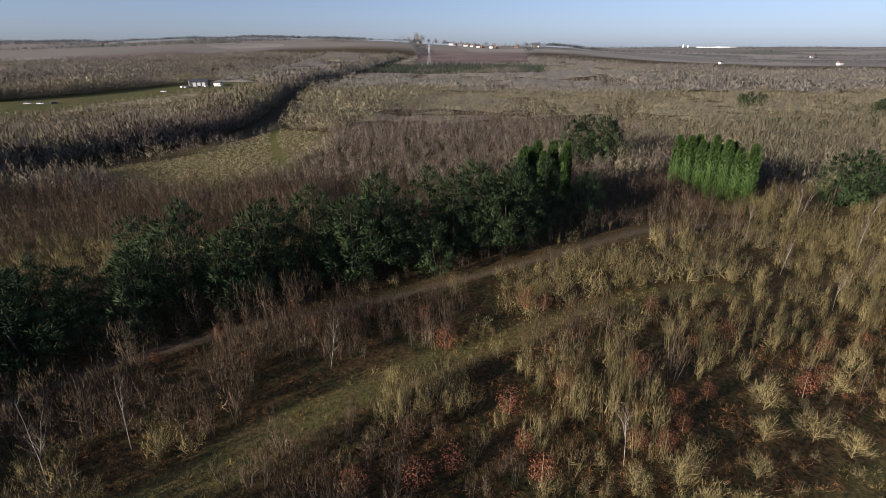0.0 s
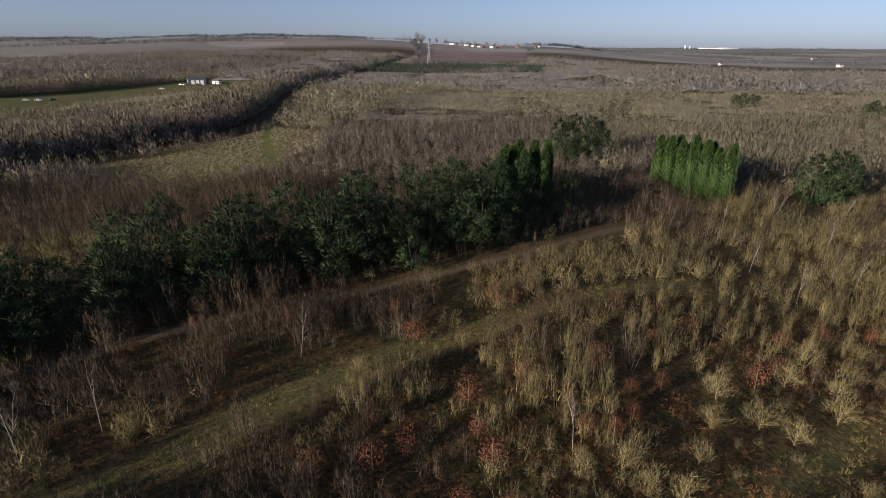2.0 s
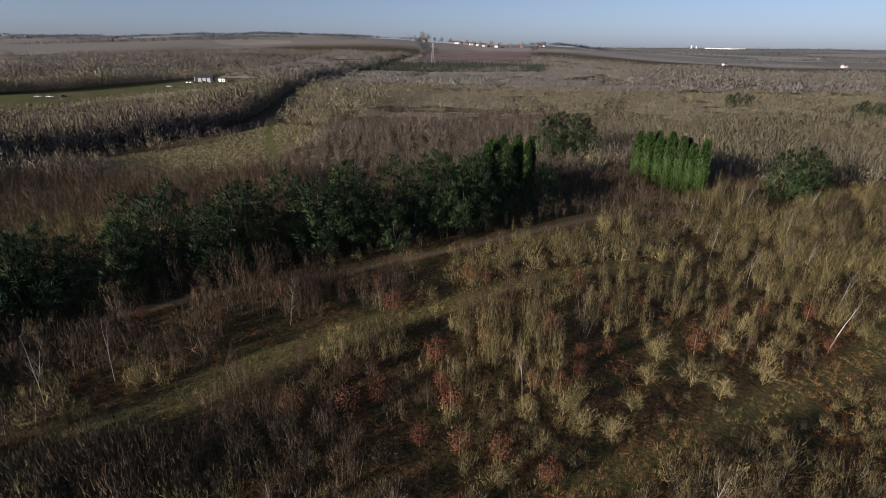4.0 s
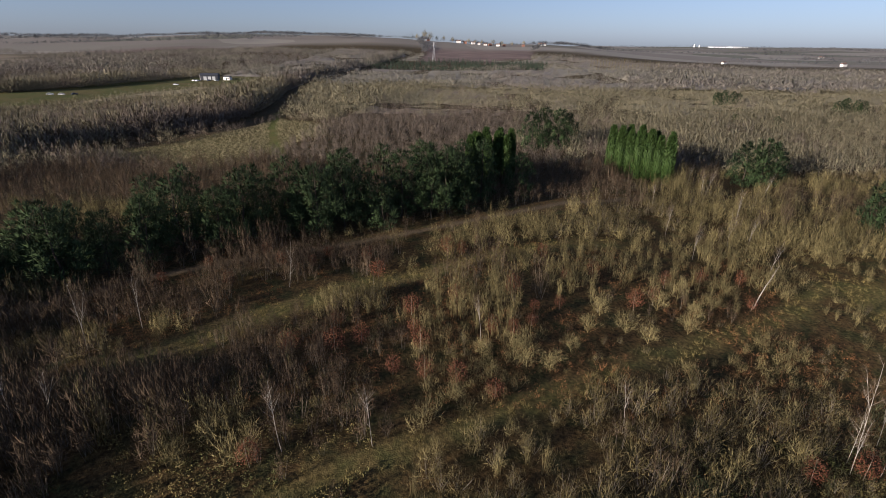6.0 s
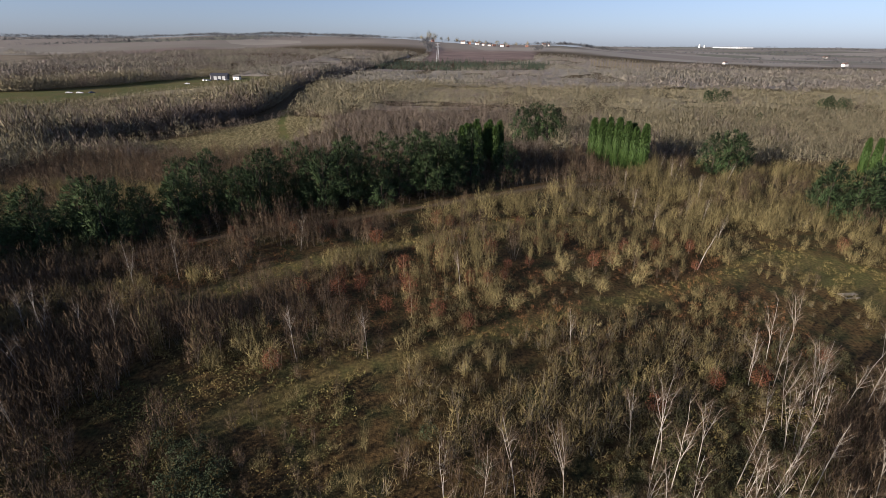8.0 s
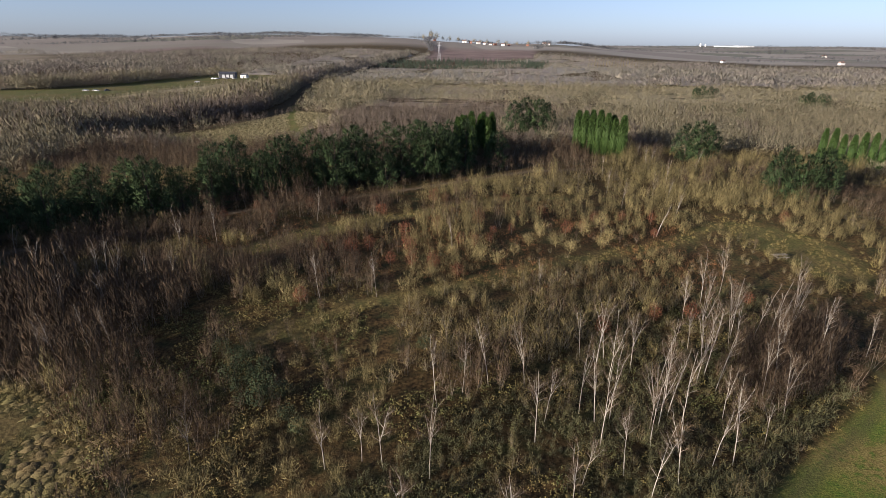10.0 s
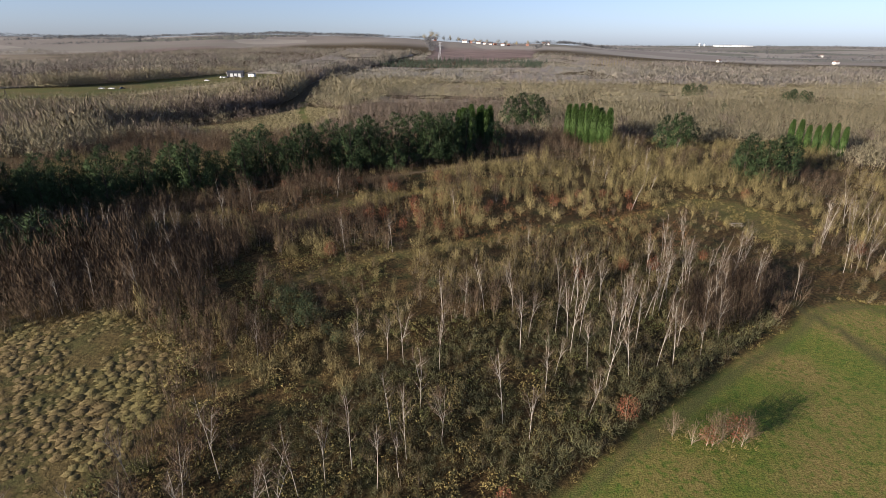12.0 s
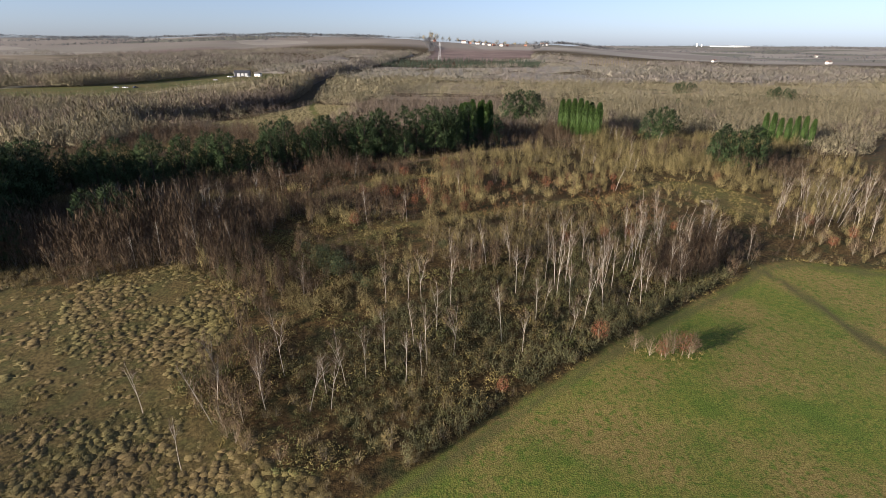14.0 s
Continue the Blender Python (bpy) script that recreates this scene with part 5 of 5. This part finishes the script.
white = house(13, 8, 5.6, M_WHITE_WALL, M_TILE, "white rendered house with a brown roof on the ridge")
brick = house(11, 8, 5.4, M_BRICK, M_TILE, "red brick house with a brown roof on the ridge")
put(white, 22, 1512, 8, 0.85)
put(brick, 40, 1520, -5, 0.8)
for sx, sy, tn, sc, which in ((62, 1514, 12, 1.0, white), (78, 1520, -8, 0.9, white), (96, 1512, 4, 0.85, white), (110, 1525, 20, 1.0, brick), (132, 1522, -12, 1.0, white), (150, 1535, 6, 0.9, brick), (255, 1560, 5, 1.1, white), (268, 1565, -10, 0.9, white), (-62, 1500, 15, 0.9, brick), (205, 1545, 0, 0.9, brick)):
    put(copy_thing(which, Matrix()), sx, sy, tn, 0.75 * sc)
farm = house(16, 9, 6, M_WHITE_WALL, M_TILE, "white farmhouse among far fields")
put(farm, 815, 1120, 20, 0.75)
put(copy_thing(farm, Matrix()), 1180, 1750, -10, 0.8)
put(copy_thing(farm, Matrix()), 560, 1100, 30, 0.6)

shed = tagged(new("farm_shed"), "long dark clad farm shed with a white gable end", "shed")
box("wall", M_DARK_CLAD, shed, -8, 8, -5, 5, -0.5, 4.6)
box("gable", M_WHITE_WALL, shed, -8.3, -8.02, -5, 5, -0.5, 4.9, 0, "white painted end wall")
roof_prism(shed, M_DARK_CLAD, 16, 10, 4.6, 1.6)
for i in range(3):
    box("door", M_STEEL, shed, -5 + i * 4, -2.2 + i * 4, -5.12, -5.02, -0.3, 3.4)
put(shed, -227, 502, 12)
cabin = tagged(new("site_cabin"), "small white cabin beside the farm shed", "cabin")
box("wall", M_WHITE_WALL, cabin, -3.5, 3.5, -2, 2, -0.3, 2.8, 0.05)
roof_prism(cabin, M_DARK_CLAD, 7, 4, 2.8, 0.9, 0.2)
box("door", M_DARK_CLAD, cabin, -0.5, 0.5, -2.1, -2.0, -0.1, 2.0)
box("window", M_GLASS, cabin, 1.3, 2.7, -2.08, -2.0, 1.0, 1.9)
put(cabin, -208, 498, -15)


def car(paint, label, long=4.4, tall=1.45):
    ob = tagged(new("car"), label, "car", "parked cars")
    h = long / 2
    body = solid("body", paint, ob, ([(-h, -0.85, 0.3), (h, -0.85, 0.3), (h, 0.85, 0.3), (-h, 0.85, 0.3)], [(-h + 0.1, -0.82, 0.85), (h - 0.15, -0.82, 0.8), (h - 0.15, 0.82, 0.8), (-h + 0.1, 0.82, 0.85)]), 0.06)
    cab = solid("cabin", M_GLASS, ob, ([(-h * 0.75, -0.78, 0.86), (h * 0.45, -0.78, 0.86), (h * 0.45, 0.78, 0.86), (-h * 0.75, 0.78, 0.86)], [(-h * 0.55, -0.62, tall - 0.06), (h * 0.12, -0.62, tall - 0.06), (h * 0.12, 0.62, tall - 0.06), (-h * 0.55, 0.62, tall - 0.06)]))
    box("roof", paint, cab, -h * 0.56, h * 0.14, -0.64, 0.64, tall - 0.055, tall, 0.015)
    for wx in (-h * 0.62, h * 0.62):
        for wy in (-0.82, 0.82):
            me = mesh_of("wheel", tube([[wx, wy - 0.1, 0.32], [wx, wy - 0.099, 0.32], [wx, wy + 0.099, 0.32], [wx, wy + 0.1, 0.32]], [0.01, 0.32, 0.32, 0.01], 12), [M_RUBBER])
            part("wheel", me, ob)
    return ob


pale, dull = car(M_PAINT, "white car parked on the grass strip"), car(M_DARK_PAINT, "dark car parked beside the shed")
put(pale, -281, 359, 20, 1.0, 0)
put(dull, -222, 488, 70, 1.0, 0)
for cx, cy, tn, which in ((-274, 361, 10, pale), (-268, 366, 60, dull), (-233, 487, 80, pale), (-237, 489, 75, pale), (-230, 486, 95, dull), (-215, 489, 60, pale), (-234, 448, 10, pale)):
    put(copy_thing(which, Matrix()), cx, cy, tn, 1.0, 0)

works = tagged(new("factory"), "long white industrial sheds on the skyline", "factory")
for x0, x1, hh in ((0, 100, 1.5), (120, 170, 2.5), (176, 215, 1)):
    wall = box("shed_wall", M_PALE_METAL, works, x0, x1, 0, 60, -8, hh)
    box("shed_roof", M_STEEL, wall, x0 - 1, x1 + 1, -1, 61, hh, hh + 1.5)
    for i in range(4):
        box("loading_door", M_DARK_CLAD, wall, x0 + (x1 - x0) * (0.12 + 0.22 * i), x0 + (x1 - x0) * (0.12 + 0.22 * i) + 5, -0.4, -0.1, -3, 3)
put(works, 1590, 3400, 0, 1.0, 0)
silos = tagged(new("silo"), "tall white storage silo beside the factory", "silo", "silos")
part("shell", mesh_of("shell", tube([[0, 0, -8], [0, 0, 26], [0, 0, 28]], [8, 8, 7], 16), [M_PALE_METAL]), silos)
part("cap", mesh_of("cap", tube([[0, 0, 28], [0, 0, 32]], [7.2, 0.5], 16), [M_PALE_METAL]), silos)
put(silos, 1480, 3400, 0, 0.5, 0)
put(copy_thing(silos, Matrix()), 1512, 3405, 0, 0.36, 0)

# the lattice mast below the ploughed field
mast = tagged(new("lattice_mast"), "slender grey steel lattice mast before the ploughed field", "pylon")
H = 31.0
for sx in (-1, 1):
    for sy in (-1, 1):
        part("leg", mesh_of("leg", tube([[sx * 2.6, sy * 1.6, -1], [sx * 0.4, sy * 0.4, H]], [0.16, 0.12], 4), [M_STEEL]), mast)
for i in range(9):
    z0, z1 = H * i / 9, H * (i + 1) / 9
    w0, w1 = 2.6 - 2.2 * i / 9, 2.6 - 2.2 * (i + 1) / 9
    for sy in (-1, 1):
        d0, d1 = sy * (1.6 - 1.2 * i / 9), sy * (1.6 - 1.2 * (i + 1) / 9)
        part("brace", mesh_of("brace", np.concatenate([tube([[-w0, d0, z0], [w1, d1, z1]], [0.07, 0.07], 3), tube([[w0, d0, z0], [-w1, d1, z1]], [0.07, 0.07], 3)]), [M_STEEL]), mast)
for zc in (H - 1.5, H - 6):
    part("crossarm", mesh_of("crossarm", tube([[-4, 0, zc], [4, 0, zc]], [0.14, 0.14], 4), [M_STEEL]), mast)
put(mast, -23, 905, 0)

# picnic table in the glade
table = tagged(new("picnic_table"), "weathered grey timber picnic table on the glade's grass", "table")
for i in range(4):
    box("tabletop_board", M_TIMBER, table, -1.2, 1.2, -0.38 + i * 0.195, -0.20 + i * 0.195, 0.71, 0.75, 0.006)
for sy in (-1, 1):
    for k in range(2):
        y0 = sy * 0.72 - 0.14 + 0.145 * k
        box("seat_board", M_TIMBER, table, -1.2, 1.2, y0, y0 + 0.135, 0.41, 0.45, 0.006)
for ex in (-0.8, 0.8):
    box("seat_beam", M_TIMBER, table, ex - 0.04, ex + 0.04, -0.85, 0.85, 0.31, 0.409, 0.006)
    for sy in (-1, 1):
        part("leg", mesh_of("leg", tube([[ex + 0.08, sy * 0.62, 0.0], [ex + 0.08, sy * 0.2, 0.71]], [0.06, 0.06], 4), [M_TIMBER]), table)
put(table, 85.4, 44, 8, 1.15, 0.03)

# distant young conifers and trees about the village
P_SPRUCE = [(np.concatenate([tuft_ball(rng, np.array([0, 0, z]), 1.9 - z * 0.28, 9, 0.3, 0.4) for z in (0.6, 1.6, 2.7, 3.8, 4.8)]),) for _ in range(4)]
x, y = grid(-150, 165, 650, 905, 7.5, rng)
ok = (inside(x, y, BELT) > 0) & (lattice(x, y, 30, 71) > 0.4)
x, y = x[ok], y[ok]
stuff("young_conifers", P_SPRUCE, x, y, [M_FAR_CONIFER], rng, "distant belt of young green conifers at the field's foot", "conifers", (0.9, 1.7))
bare_far = [tree_proto("tall_tree", dome_tree(rng, 24, 9, 26, 420, 0.28, 4.0, 0.4, 0.2), [M_GREY_BARK, M_THORN_TWIG], "tall bare tree standing over the village", "tree", "village trees") for _ in range(2)]
plant(bare_far, [(-72, 1515, 1.15), (-58, 1520, 1.0), (-95, 1530, 0.7), (-20, 1540, 0.7), (5, 1535, 0.6), (50, 1550, 0.65), (88, 1550, 0.6), (120, 1555, 0.7), (145, 1550, 0.6), (175, 1560, 0.55), (-40, 1535, 0.6), (210, 1580, 0.6), (70, 1560, 0.6)])
spires = [tree_proto("dark_spruce", pine_tree(rng, 18, 3.4, 30, 8, 0.05), [M_PINE_BARK, M_FAR_CONIFER], "dark conifer on the ridge beside the village", "conifer", "ridge conifers")]
plant(spires, [(-118, 1500, 1.0), (-112, 1503, 1.1), (-106, 1500, 1.25), (-36, 1525, 1.0), (140, 1530, 0.8), (-150, 1500, 0.6)])
poplars = [tree_proto("poplar", bare_tree(rng, 15, 0.16, 16, 70, 2.0, 1.1, 0.2, 0.14, 2.0, 4, slim=True), [M_WILLOW_TWIG, M_WILLOW_TWIG], "slim pale leafless poplar in a row", "poplar", "poplar row") for _ in range(2)]
plant(poplars, [(190 + i * 4.2, 690 + i * 1.1) for i in range(24)], (0.9, 1.1))
